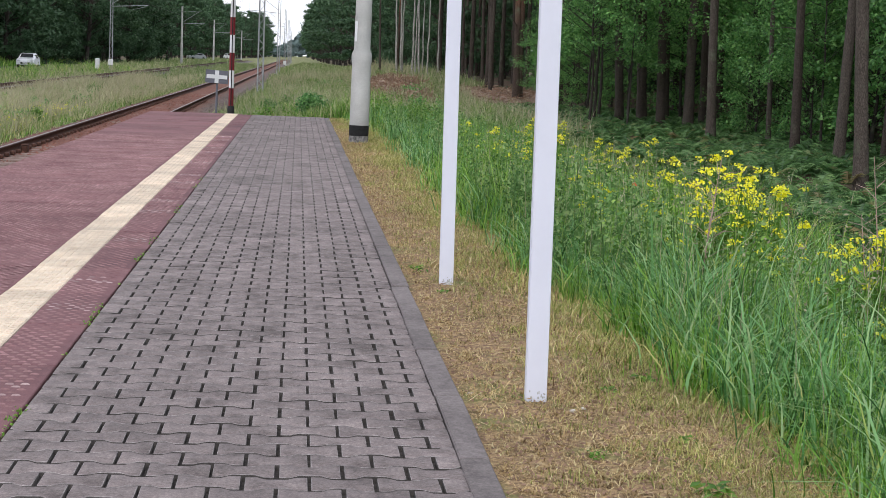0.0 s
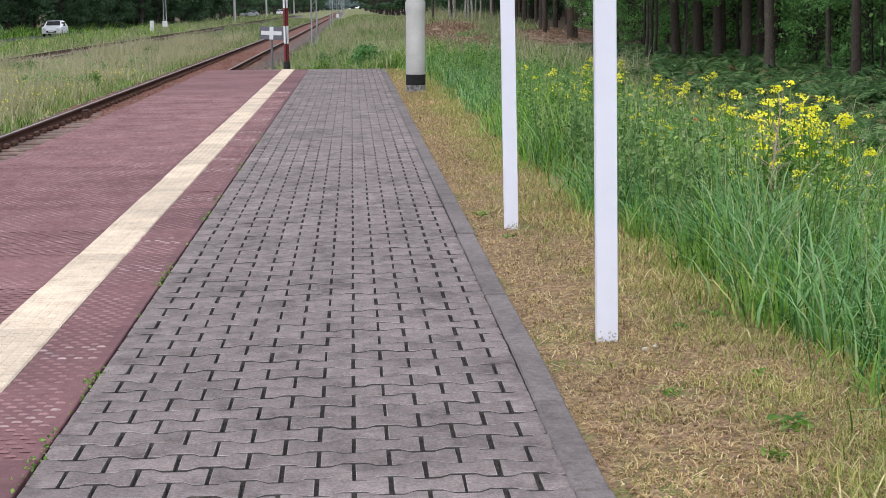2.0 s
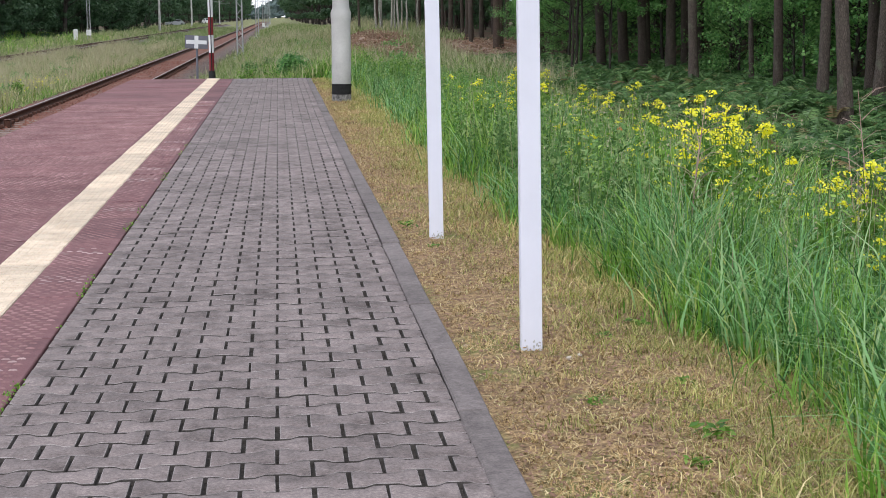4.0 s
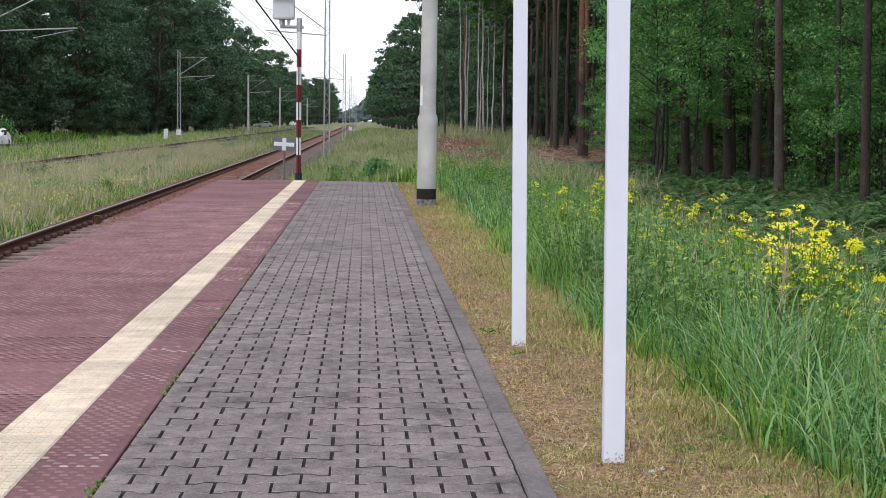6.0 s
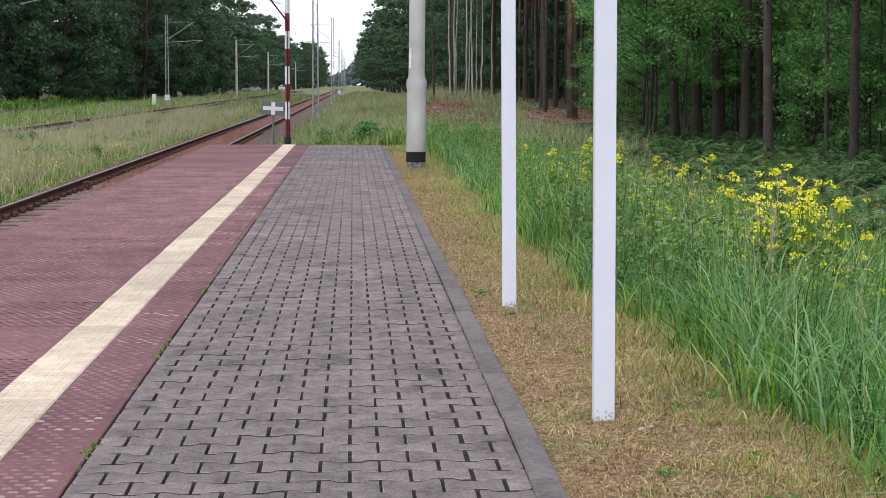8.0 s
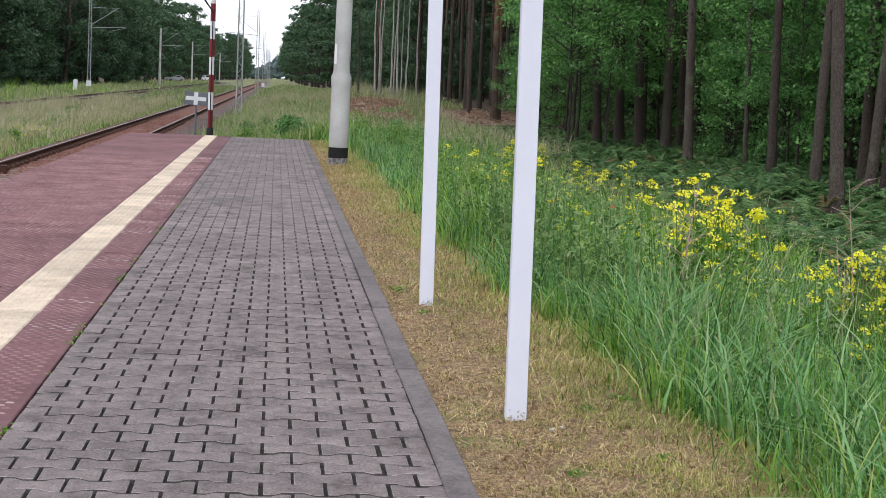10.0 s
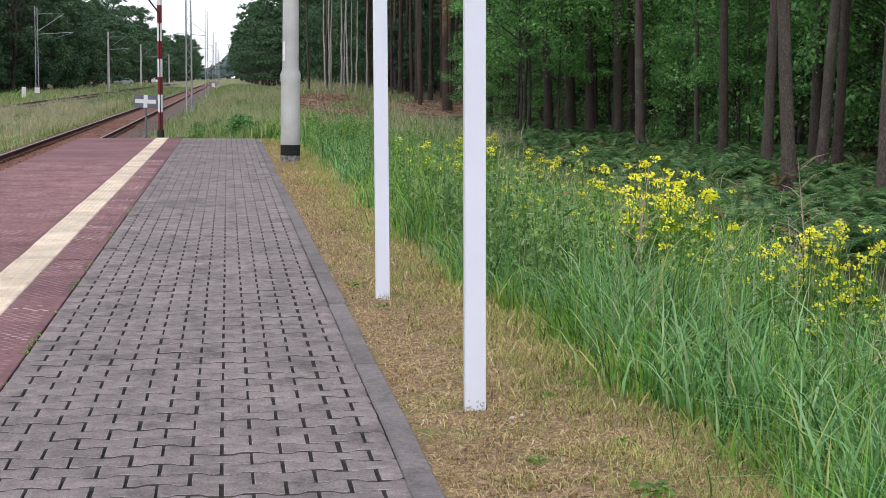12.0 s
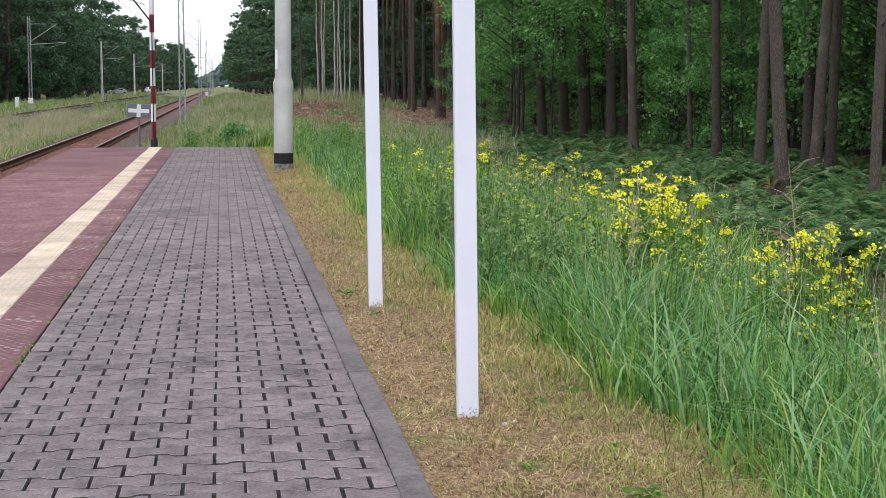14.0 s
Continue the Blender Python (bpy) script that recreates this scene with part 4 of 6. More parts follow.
    for k, (x, y, s) in enumerate([(8.3, 42.0, 0.85), (8.9, 44.5, 1.0), (9.5, 47.0, 1.0), (9.3, 41.5, 0.65), (10.8, 49.0, 1.0), (12.5, 40.5, 0.85), (12.7, 37.0, 0.9), (12.0, 32.5, 0.65), (13.3, 27.5, 1.0), (10.0, 52.0, 1.0), (14.0, 45.0, 1.1), (13.0, 33.5, 0.9), (12.2, 47.5, 1.1)]):
        place(high[k % 2], x, y, rng.uniform(0, 360), s)
    for k, (x, y, s) in enumerate([(13.4, 33.0, 1.0), (12.9, 36.5, 0.85), (14.2, 28.0, 1.1), (12.9, 49.0, 1.1), (15.5, 37.0, 1.2), (13.6, 52.0, 1.2), (13.6, 21.0, 0.9), (16.2, 31.0, 1.3), (17.5, 43.0, 1.3), (15.2, 23.5, 1.1), (19.0, 36.0, 1.4), (15.5, 60.0, 1.4),
                                    (12.0, 33.2, 0.55), (14.6, 41.5, 1.1), (14.0, 30.2, 0.9), (16.5, 27.0, 1.2), (14.2, 17.5, 0.9), (17.5, 24.0, 1.3), (12.2, 38.6, 0.6), (13.4, 43.5, 0.8), (18.5, 29.0, 1.3), (12.5, 55.0, 0.8), (16.5, 19.0, 1.2), (19.5, 47.0, 1.4), (17.0, 52.0, 1.4),
                                    (12.6, 62.0, 0.9), (14.0, 56.0, 1.1), (15.8, 48.0, 1.2), (13.8, 67.0, 1.2), (16.5, 64.0, 1.4), (14.8, 45.5, 1.0), (20.5, 41.0, 1.5), (20.0, 33.0, 1.5), (21.0, 27.0, 1.5), (18.0, 20.5, 1.3), (22.0, 55.0, 1.6), (19.0, 60.0, 1.5), (12.0, 58.0, 0.7), (10.2, 56.5, 0.55), (9.5, 59.0, 0.45), (11.2, 52.5, 0.6), (10.9, 57.5, 0.6), (11.9, 64.0, 0.7), (9.1, 54.0, 0.35), (13.0, 70.0, 0.9)]):
        place(low[k % 2], x, y, rng.uniform(0, 360), s)
    for k, tr in enumerate(high + low):
        settle(tr, 18.5 + 2 * k, 50.0 + 6 * k, 90 * k, 1.3)
    # birches with white stems
    birch = make_broadleaf(61, 13.0, 0.07, 1.6, 0.55, 2600, 0.15, "oakleaf", "birch", "birch_tree", "slender birch with a white stem at the wood's edge", "birches", 22, 0.008)
    for x, y, s, ln in ((5.25, 84, 0.9, -1.6), (5.5, 84.5, 1.0, -0.4), (5.65, 86, 0.85, 0.6), (6.05, 84, 0.9, -0.8), (6.3, 85, 0.8, 0.9), (6.45, 84, 0.95, -1.6), (6.75, 86, 0.7, 0.8), (6.9, 84, 0.8, -0.8), (7.6, 86, 0.85, 0.4)):
        place(birch, x, y, rng.uniform(0, 360), s, (0, ln))
    settle(birch, 8.9, 93, 20, 0.9)


def far_forests():
    """The broad-leaved edge west of the road and the edges that close in on the line far away."""
    rng = np.random.default_rng(71)
    near = [make_broadleaf(80 + k, h, 0.28, rad, lowest, 10000, 0.24, "crown", "darkbark", "forest_tree", "dense dark green broad-leaved tree at the forest's edge", "forest edge trees", 70)
            for k, (h, rad, lowest) in enumerate(((21, 4.8, 0.04), (24, 5.2, 0.1), (19, 4.6, 0.03)))]
    far = [make_broadleaf(90 + k, h, 0.28, rad, 0.03, 4200, 0.4, "crown", "darkbark", "distant_tree", "dark green broad-leaved tree far along the line", "distant trees", 40)
           for k, (h, rad) in enumerate(((21, 5.0), (18, 4.6)))]
    shrubs = [make_broadleaf(95 + k, h, 0.06, rad, 0.02, 3000, 0.14, "crown", "darkbark", "forest_shrub", "dark leafy undergrowth shrub at the forest's foot", "undergrowth", 24)
              for k, (h, rad) in enumerate(((5.0, 2.6), (3.6, 2.2)))]

    def west(y):
        return -37.0 + 13.0 * float(smooth_step(150, 265, y))

    spots, scrub = [], []
    y = 60.0
    while y < 270:
        for row in range(2):
            spots.append((near if row == 0 else far, west(y) - 5.5 * row + rng.normal(0, 1.0), y + rng.normal(0, 1.2) + row * 3.0, rng.uniform(0.85, 1.15)))
        scrub.append((west(y) + 1.5 + rng.normal(0, 0.8), y + 2.5 + rng.normal(0, 1), rng.uniform(0.8, 1.3)))
        scrub.append((west(y) - 6.5 + rng.normal(0, 1.5), y + rng.normal(0, 1), rng.uniform(1.0, 1.6)))
        y += 6.0
    while y < 1100:
        for row in range(2):
            spots.append((far, -27.5 + 6.5 * float(smooth_step(600, 760, y)) - 6 * row + rng.normal(0, 1.0), y + rng.normal(0, 2), rng.uniform(0.85, 1.08)))
        y += 13.0 if y < 450 else 15.0
    y = 76.0
    while y < 215:
        for row in range(2):
            spots.append((near if row == 0 else far, 12.5 + 3.0 * float(1 - smooth_step(95, 125, y)) + 6.0 * row + rng.normal(0, 0.8), y + rng.normal(0, 1.5), rng.uniform(0.62, 0.85)))
        scrub.append((12.5 + rng.normal(0, 0.8), y + 3 + rng.normal(0, 1), rng.uniform(0.6, 1.1)))
        y += 9.0
    while y < 900:
        x = max(7.4, 12.0 - (y - 200) * 0.03)
        for row in range(2):
            spots.append((far, x + 6.0 * row + rng.normal(0, 0.9), y + rng.normal(0, 2), rng.uniform(0.85, 1.06)))
        y += 15.0 if y < 450 else 26.0
    for x, y in ((24, 22), (25, 31), (27, 40), (29, 50), (31, 60), (33, 70), (26, 15), (31, 36), (35, 52), (20, 80), (25, 92), (30, 84), (22, 46), (24, 56), (27, 66), (30, 76), (34, 88), (21, 62), (38, 62), (42, 76), (36, 44), (40, 52), (23, 37), (28, 28), (32, 24), (34, 32)):
        spots.append((far, x + rng.normal(0, 1), y + rng.normal(0, 1.5), rng.uniform(0.6, 0.8)))
    for k in range(46):
        y = rng.uniform(15, 120)
        spots.append((far, 26.0 + 0.1 * y + rng.uniform(0, 22), y, rng.uniform(0.8, 1.1)))
    for k in range(60):
        y = rng.uniform(18, 110)
        scrub.append((24.0 + 0.12 * y + rng.uniform(0, 9), y, rng.uniform(1.5, 2.3)))
    for k in range(34):
        y = rng.uniform(18, 78)
        scrub.append((20.0 + 0.12 * y + rng.uniform(0, 5), y, rng.uniform(0.8, 1.4)))
    for k in range(8):
        y = rng.uniform(60, 84)
        scrub.append((12.0 + 0.05 * y + rng.uniform(0, 4), y, rng.uniform(0.6, 1.0)))
    for k, (kinds, x, y, s) in enumerate(spots):
        place(kinds[k % len(kinds)], x, y, rng.uniform(0, 360), s)
    for k, (x, y, s) in enumerate(scrub):
        place(shrubs[k % 2], x, y, rng.uniform(0, 360), s)
    for k, tr in enumerate(near + far + shrubs):
        settle(tr, -58.0, 80 + 20 * k, 0, 1.1)
    # wood across the end of the line, distance haze put into its leaf colour
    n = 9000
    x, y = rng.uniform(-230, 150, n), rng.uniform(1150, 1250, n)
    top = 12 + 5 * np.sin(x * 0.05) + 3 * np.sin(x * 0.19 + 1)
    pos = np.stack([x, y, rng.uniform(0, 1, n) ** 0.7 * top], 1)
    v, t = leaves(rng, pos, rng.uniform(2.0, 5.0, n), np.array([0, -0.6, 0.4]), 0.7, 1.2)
    tagged(put("far_wood", mesh_of("far_wood", v, None, t), M["far"]), "wood at the end of the line, haze tinted into its blue-grey colour", "far wood", kind="stuff")


# ---- low plants ----
def scatter(rng, n, x0, x1, y0, y1, power=1.0):
    y = y0 + (y1 - y0) * rng.uniform(0, 1, n) ** power
    return rng.uniform(x0, x1, n), y


def grass_edge(y):
    """Where the tall grass begins east of the mown verge."""
    y = np.asarray(y, dtype=float)
    return 1.74 - 0.2 * smooth_step(2.5, 6.0, y) + 0.08 * np.sin(y * 1.9) + 0.05 * np.sin(y * 5.1) - 0.35 * smooth_step(22, 29, y)


def tall_grass():
    rng = np.random.default_rng(90)
    # blades grow in tufts
    def tufts(n_tuft, per, y0, y1, wide, h, w, material, name, label, power=1.0, start=0.0, spread=0.07, bendy=(0.15, 0.75)):
        ty = y0 + (y1 - y0) * rng.uniform(0, 1, n_tuft) ** power
        tx = grass_edge(ty) + start + wide * rng.uniform(0, 1, n_tuft) ** 1.15
        patch = np.sin(2.3 * tx + 1.1 * ty) + np.sin(1.9 * ty - 2.9 * tx + 1.0)
        hs = h * rng.uniform(0.5, 1.2, n_tuft) * (1 + 0.17 * patch) * (0.55 + 0.45 * smooth_step(0.0, 0.4, tx - grass_edge(ty)))
        x = np.repeat(tx, per) + rng.normal(0, spread, n_tuft * per)
        y = np.repeat(ty, per) + rng.normal(0, spread, n_tuft * per)
        hh = np.repeat(hs, per) * rng.uniform(0.3, 1.1, n_tuft * per)
        base = np.stack([x, y, ground_z(x, y) - 0.02], 1)
        v, q, t = blades(rng, base, hh, w * rng.uniform(0.5, 1.2, len(x)), rng.uniform(*bendy, len(x)))
        tagged(put(name, mesh_of(name, v, q, t), M[material]), label, "grass", kind="stuff")

    tufts(520, 24, -1.5, 6.5, 1.4, 0.62, 0.0155, "reed", "reed_grass", "tall blue-green reed grass beside the mown verge", 1.1, 0.14, 0.1, (0.2, 1.5))
    tufts(900, 28, -1.5, 14.0, 1.7, 0.55, 0.0105, "blade", "tall_grass", "tall fresh green grass beside the mown verge", 1.2, 0.0, 0.1, (0.1, 1.3))
    tufts(900, 28, 6.0, 34.0, 2.6, 0.54, 0.015, "reed", "far_reed_grass", "tall dark green grass along the verge", 1.0, 0.05, 0.12, (0.1, 1.2))
    tufts(650, 26, 8.0, 34.0, 3.6, 0.46, 0.014, "blade", "far_tall_grass", "tall green grass along the verge", 1.0, 0.0, 0.12, (0.1, 1.2))
    tufts(620, 26, 13.0, 44.0, 4.8, 0.42, 0.014, "meadow", "pale_grass", "pale meadow grass towards the wood", 1.0, 1.2, 0.2)
    # lower, drier grass where the mown verge meets the tall grass
    tufts(1300, 26, -1.5, 29.0, 0.75, 0.2, 0.006, "verge", "edge_grass", "low yellow-green grass at the edge of the mown verge", 1.2, -0.42, 0.07, (0.4, 1.4))
    tufts(260, 20, -1.5, 10.0, 0.7, 0.2, 0.007, "straw", "dry_edge_grass", "dry yellow grass at the edge of the mown verge", 1.2, -0.45, 0.08, (0.6, 1.8))
    tufts(1400, 22, 4.0, 32.0, 4.6, 0.32, 0.012, "dull", "undergrowth_grass", "dull green and brown grass before the bracken", 1.0, 1.75, 0.14, (0.3, 1.2))
    # thin stalks with pale seed heads
    n = 420
    y = -1.0 + 16 * rng.uniform(0, 1, n)
    x = grass_edge(y) + 0.1 + rng.uniform(0, 2.0, n)
    base = np.stack([x, y, ground_z(x, y)], 1)
    v, q, t = blades(rng, base, rng.uniform(0.55, 0.95, n), np.full(n, 0.005), rng.uniform(0.05, 0.35, n))
    tips = v.reshape(n, -1, 3)[:, -1]
    lv, lt = leaves(rng, np.repeat(tips, 5, 0) - np.stack([rng.normal(0, 0.006, n * 5), rng.normal(0, 0.006, n * 5), rng.uniform(0, 0.11, n * 5)], 1), rng.uniform(0.005, 0.011, n * 5), None, 1.0, 2.2)
    v, q, t = joined([(v, q, t), (lv, None, lt)])
    tagged(put("seeding_grass", mesh_of("seeding_grass", v, q, t), M["seedhead"]), "thin grass stalks with pale seed heads", "grass", kind="stuff")


def weeds():
    """Leafy herbs standing among the tall grass."""
    rng = np.random.default_rng(91)
    pos, stems = [], []
    for k in range(640):
        y = rng.uniform(0, 24) if k < 270 else rng.uniform(3, 14) if k < 420 else rng.uniform(15, 33)
        x = float(grass_edge(y)) + (rng.uniform(0.3, 2.8) if k < 270 else rng.uniform(0.15, 0.8) if k < 420 else rng.uniform(-0.1, 2.2))
        z, h = float(ground_z(x, y)), rng.uniform(0.35, 0.75)
        lean = rng.normal(0, 0.08, 2)
        stems.append(tube([(x, y, z), (x + lean[0], y + lean[1], z + h)], [0.004, 0.002], 3))
        m = 34
        s = rng.uniform(0.1, 1, m)
        a = rng.uniform(0, 6.28, m)
        r = 0.03 + 0.07 * (1 - s)
        pos.append(np.stack([x + lean[0] * s + np.cos(a) * r, y + lean[1] * s + np.sin(a) * r, z + h * s], 1))
    pos = np.concatenate(pos)
    v, t = leaves(rng, pos, rng.uniform(0.009, 0.02, len(pos)), np.array([0, -0.2, 0.8]), 0.7, 2.0)
    tagged(put("leafy_herbs", mesh_of("leafy_herbs", *joined([(v, None, t)] + stems)), M["weed"]), "leafy green herbs among the tall grass", "weeds", kind="stuff")


def herb_patch():
    """Pale leafy herbs behind the second post."""
    rng = np.random.default_rng(190)
    pos, stems = [], []
    for k in range(380):
        y = rng.uniform(4.4, 9.5) if k < 220 else rng.uniform(8, 26)
        x = float(grass_edge(y)) + 0.12 + abs(rng.normal(0.3, 0.35)) * (1 if k < 220 else 1.8)
        z, h = float(ground_z(x, y)), rng.uniform(0.35, 0.72)
        lean = rng.normal(0, 0.06, 2)
        stems.append(tube([(x, y, z), (x + lean[0], y + lean[1], z + h)], [0.004, 0.002], 3))
        m = 44
        s = rng.uniform(0.05, 1, m)
        a, r = rng.uniform(0, 6.28, m), 0.015 + 0.055 * (1 - s * 0.6)
        pos.append(np.stack([x + lean[0] * s + np.cos(a) * r, y + lean[1] * s + np.sin(a) * r, z + h * s], 1))
    pos = np.concatenate(pos)
    v, t = leaves(rng, pos, rng.uniform(0.01, 0.024, len(pos)), np.array([0, -0.3, 0.7]), 0.8, 2.6)
    tagged(put("pale_herbs", mesh_of("pale_herbs", *joined([(v, None, t)] + stems)), M["herb"]), "pale grey-green leafy herbs beside the verge", "weeds", kind="stuff")


def mustard(seed, height, heads):
    """A yellow-flowered herb: branching stalks, narrow leaves and flower heads."""
    rng = np.random.default_rng(seed)
    plant = thing("yellow_flower_plant", "tall wild herb with bright yellow flower clusters in the grass", "flower", "yellow wildflowers")
    stalks, lp, fp = [], [], []
    for k in range(heads):
        a, r = rng.uniform(0, 6.28), abs(rng.normal(0, 0.2)) * height
        h = height * (1.0 - 0.42 * rng.uniform(0, 1) ** 1.5) - 0.3 * r
        tip = np.array([math.cos(a) * r, math.sin(a) * r, h])
        mid = tip * (0.45, 0.45, 0.55)
        stalks.append(tube([(0.02 * math.cos(a), 0.02 * math.sin(a), 0), mid, tip], [0.0045, 0.003, 0.0018], 4))
        m = 20
        s = rng.uniform(0.1, 0.98, m)[:, None]
        lp.append(mid * s * 1.6 * (1, 1, 0.9) + rng.normal(0, 0.03, (m, 3)))
        m = int(rng.integers(9, 24))
        fp.append(tip + rng.normal(0, 1, (m, 3)) * (0.017, 0.017, 0.009))
    put("stem", mesh_of("stem", *joined(stalks)), M["weed"], plant)
    lp = np.concatenate(lp)
    v, t = leaves(rng, lp, rng.uniform(0.012, 0.03, len(lp)), np.array([0, 0, 0.5]), 0.8, 3.2)
    put("foliage", mesh_of("foliage", v, None, t), M["weed"], plant)
    for p in fp:
        v, t = leaves(rng, p, rng.uniform(0.0115, 0.019, len(p)), np.array([0, -0.55, 0.8]), 0.6, 1.1)
        put("flower_head", mesh_of("flower_head", v, None, t), M["petal"], plant, None, "bright yellow flower cluster")
    return plant


def flowers():
    rng = np.random.default_rng(92)
    kinds = [mustard(100 + k, h, n) for k, (h, n) in enumerate(((0.95, 15), (0.84, 12), (0.62, 9), (1.05, 18)))]
    spots = [(2.58, 5.2, 3, 0.97), (2.46, 5.15, 2, 1.42), (2.72, 5.2, 2, 1.4), (2.9, 5.1, 2, 1.12), (2.66, 5.0, 1, 1.0), (2.5, 4.6, 2, 1.0),
             (2.6, 3.0, 1, 0.84), (2.78, 3.05, 1, 0.95), (2.92, 3.0, 2, 1.25), (3.02, 3.3, 1, 0.98), (3.14, 3.2, 2, 1.3), (2.7, 2.6, 2, 0.95), (2.86, 3.2, 0, 0.74)]
    for x, y, k, s in spots:
        c = copy_thing(kinds[k], pose(x, y, float(ground_z(x, y)), 0, 0, rng.uniform(0, 360)))
        c.scale = (s, s, s)
    for k in range(40):
        y = rng.uniform(5.5, 20)
        x = float(grass_edge(y)) + rng.uniform(0.5, 2.4)
        c = copy_thing(kinds[2 if rng.uniform() < 0.7 else 1], pose(x, y, float(ground_z(x, y)), 0, 0, rng.uniform(0, 360)))
        s = rng.uniform(0.65, 1.0)
        c.scale = (s, s, s)
    for k, p in enumerate(kinds):
        x, y = ((2.74, 5.3), (2.95, 5.3), (2.3, 8.2), (2.66, 5.5))[k]
        p.matrix_basis = pose(x, y, float(ground_z(x, y)))
    # one poppy
    x, y = 2.5, 7.4
    p = thing("poppy", "single red poppy in the green grass", "flower", at=(x, y, float(ground_z(x, y))))
    put("stalk", mesh_of("stalk", *tube([(0, 0, 0), (0.02, 0, 0.35), (0.0, 0, 0.62)], [0.003, 0.002, 0.002], 4)), M["weed"], p)
    v, t = leaves(rng, np.array([(0.0, 0, 0.63)] * 6) + rng.normal(0, 0.012, (6, 3)), np.full(6, 0.022), np.array([0, -0.6, 0.6]), 0.7, 1.0)
    put("bloom", mesh_of("bloom", v, None, t), M["poppy"], p)
    # dry stalks
    for x, y, h, turn in ((2.3, 4.6, 0.95, 20), (3.0, 3.55, 1.14, 200), (2.85, 3.3, 0.85, 120), (2.2, 4.2, 0.8, 300)):
        d = thing("dry_stalk", "dry brown branching stalk in the grass", "weed", "dry stalks", at=(x, y, float(ground_z(x, y)), 0, 4, turn))
        put("stem", mesh_of("stem", *tube([(0, 0, 0), (0.02, 0, h * 0.6), (0.05, 0, h)], [0.005, 0.004, 0.002], 4)), M["stalk"], d)
        for k in range(13):
            z = h * rng.uniform(0.5, 0.98)
            a = rng.uniform(0, 6.28)
            put("twig", mesh_of("twig", *tube([(0.03, 0, z), (0.03 + 0.08 * math.cos(a), 0.08 * math.sin(a), z + 0.05), (0.03 + 0.16 * math.cos(a), 0.16 * math.sin(a), z + 0.065)], [0.002, 0.0014, 0.0008], 3)), M["stalk"], d)


def crumbs(rng, pos, size, long=1.0):
    """Small uneven five-sided lumps."""
    n = len(pos)
    shape = np.array([(0, 0, 0.9), (1, 0, 0), (0.3, 0.9, 0), (-0.8, 0.55, 0), (-0.8, -0.55, 0), (0.3, -0.9, 0)]) * (long, 1, 1)
    tri = np.array([(0, 1, 2), (0, 2, 3), (0, 3, 4), (0, 4, 5), (0, 5, 1)])
    a = rng.uniform(0, 6.28, n)
    v = shape[None] * (1 + rng.normal(0, 0.25, (n, 6, 3))) * size[:, None, None]
    c, d = np.cos(a)[:, None], np.sin(a)[:, None]
    v = np.stack([v[..., 0] * c - v[..., 1] * d, v[..., 0] * d + v[..., 1] * c, v[..., 2]], -1) + pos[:, None]
    return v.reshape(-1, 3), (np.arange(n)[:, None, None] * 6 + tri[None]).reshape(-1, 3)


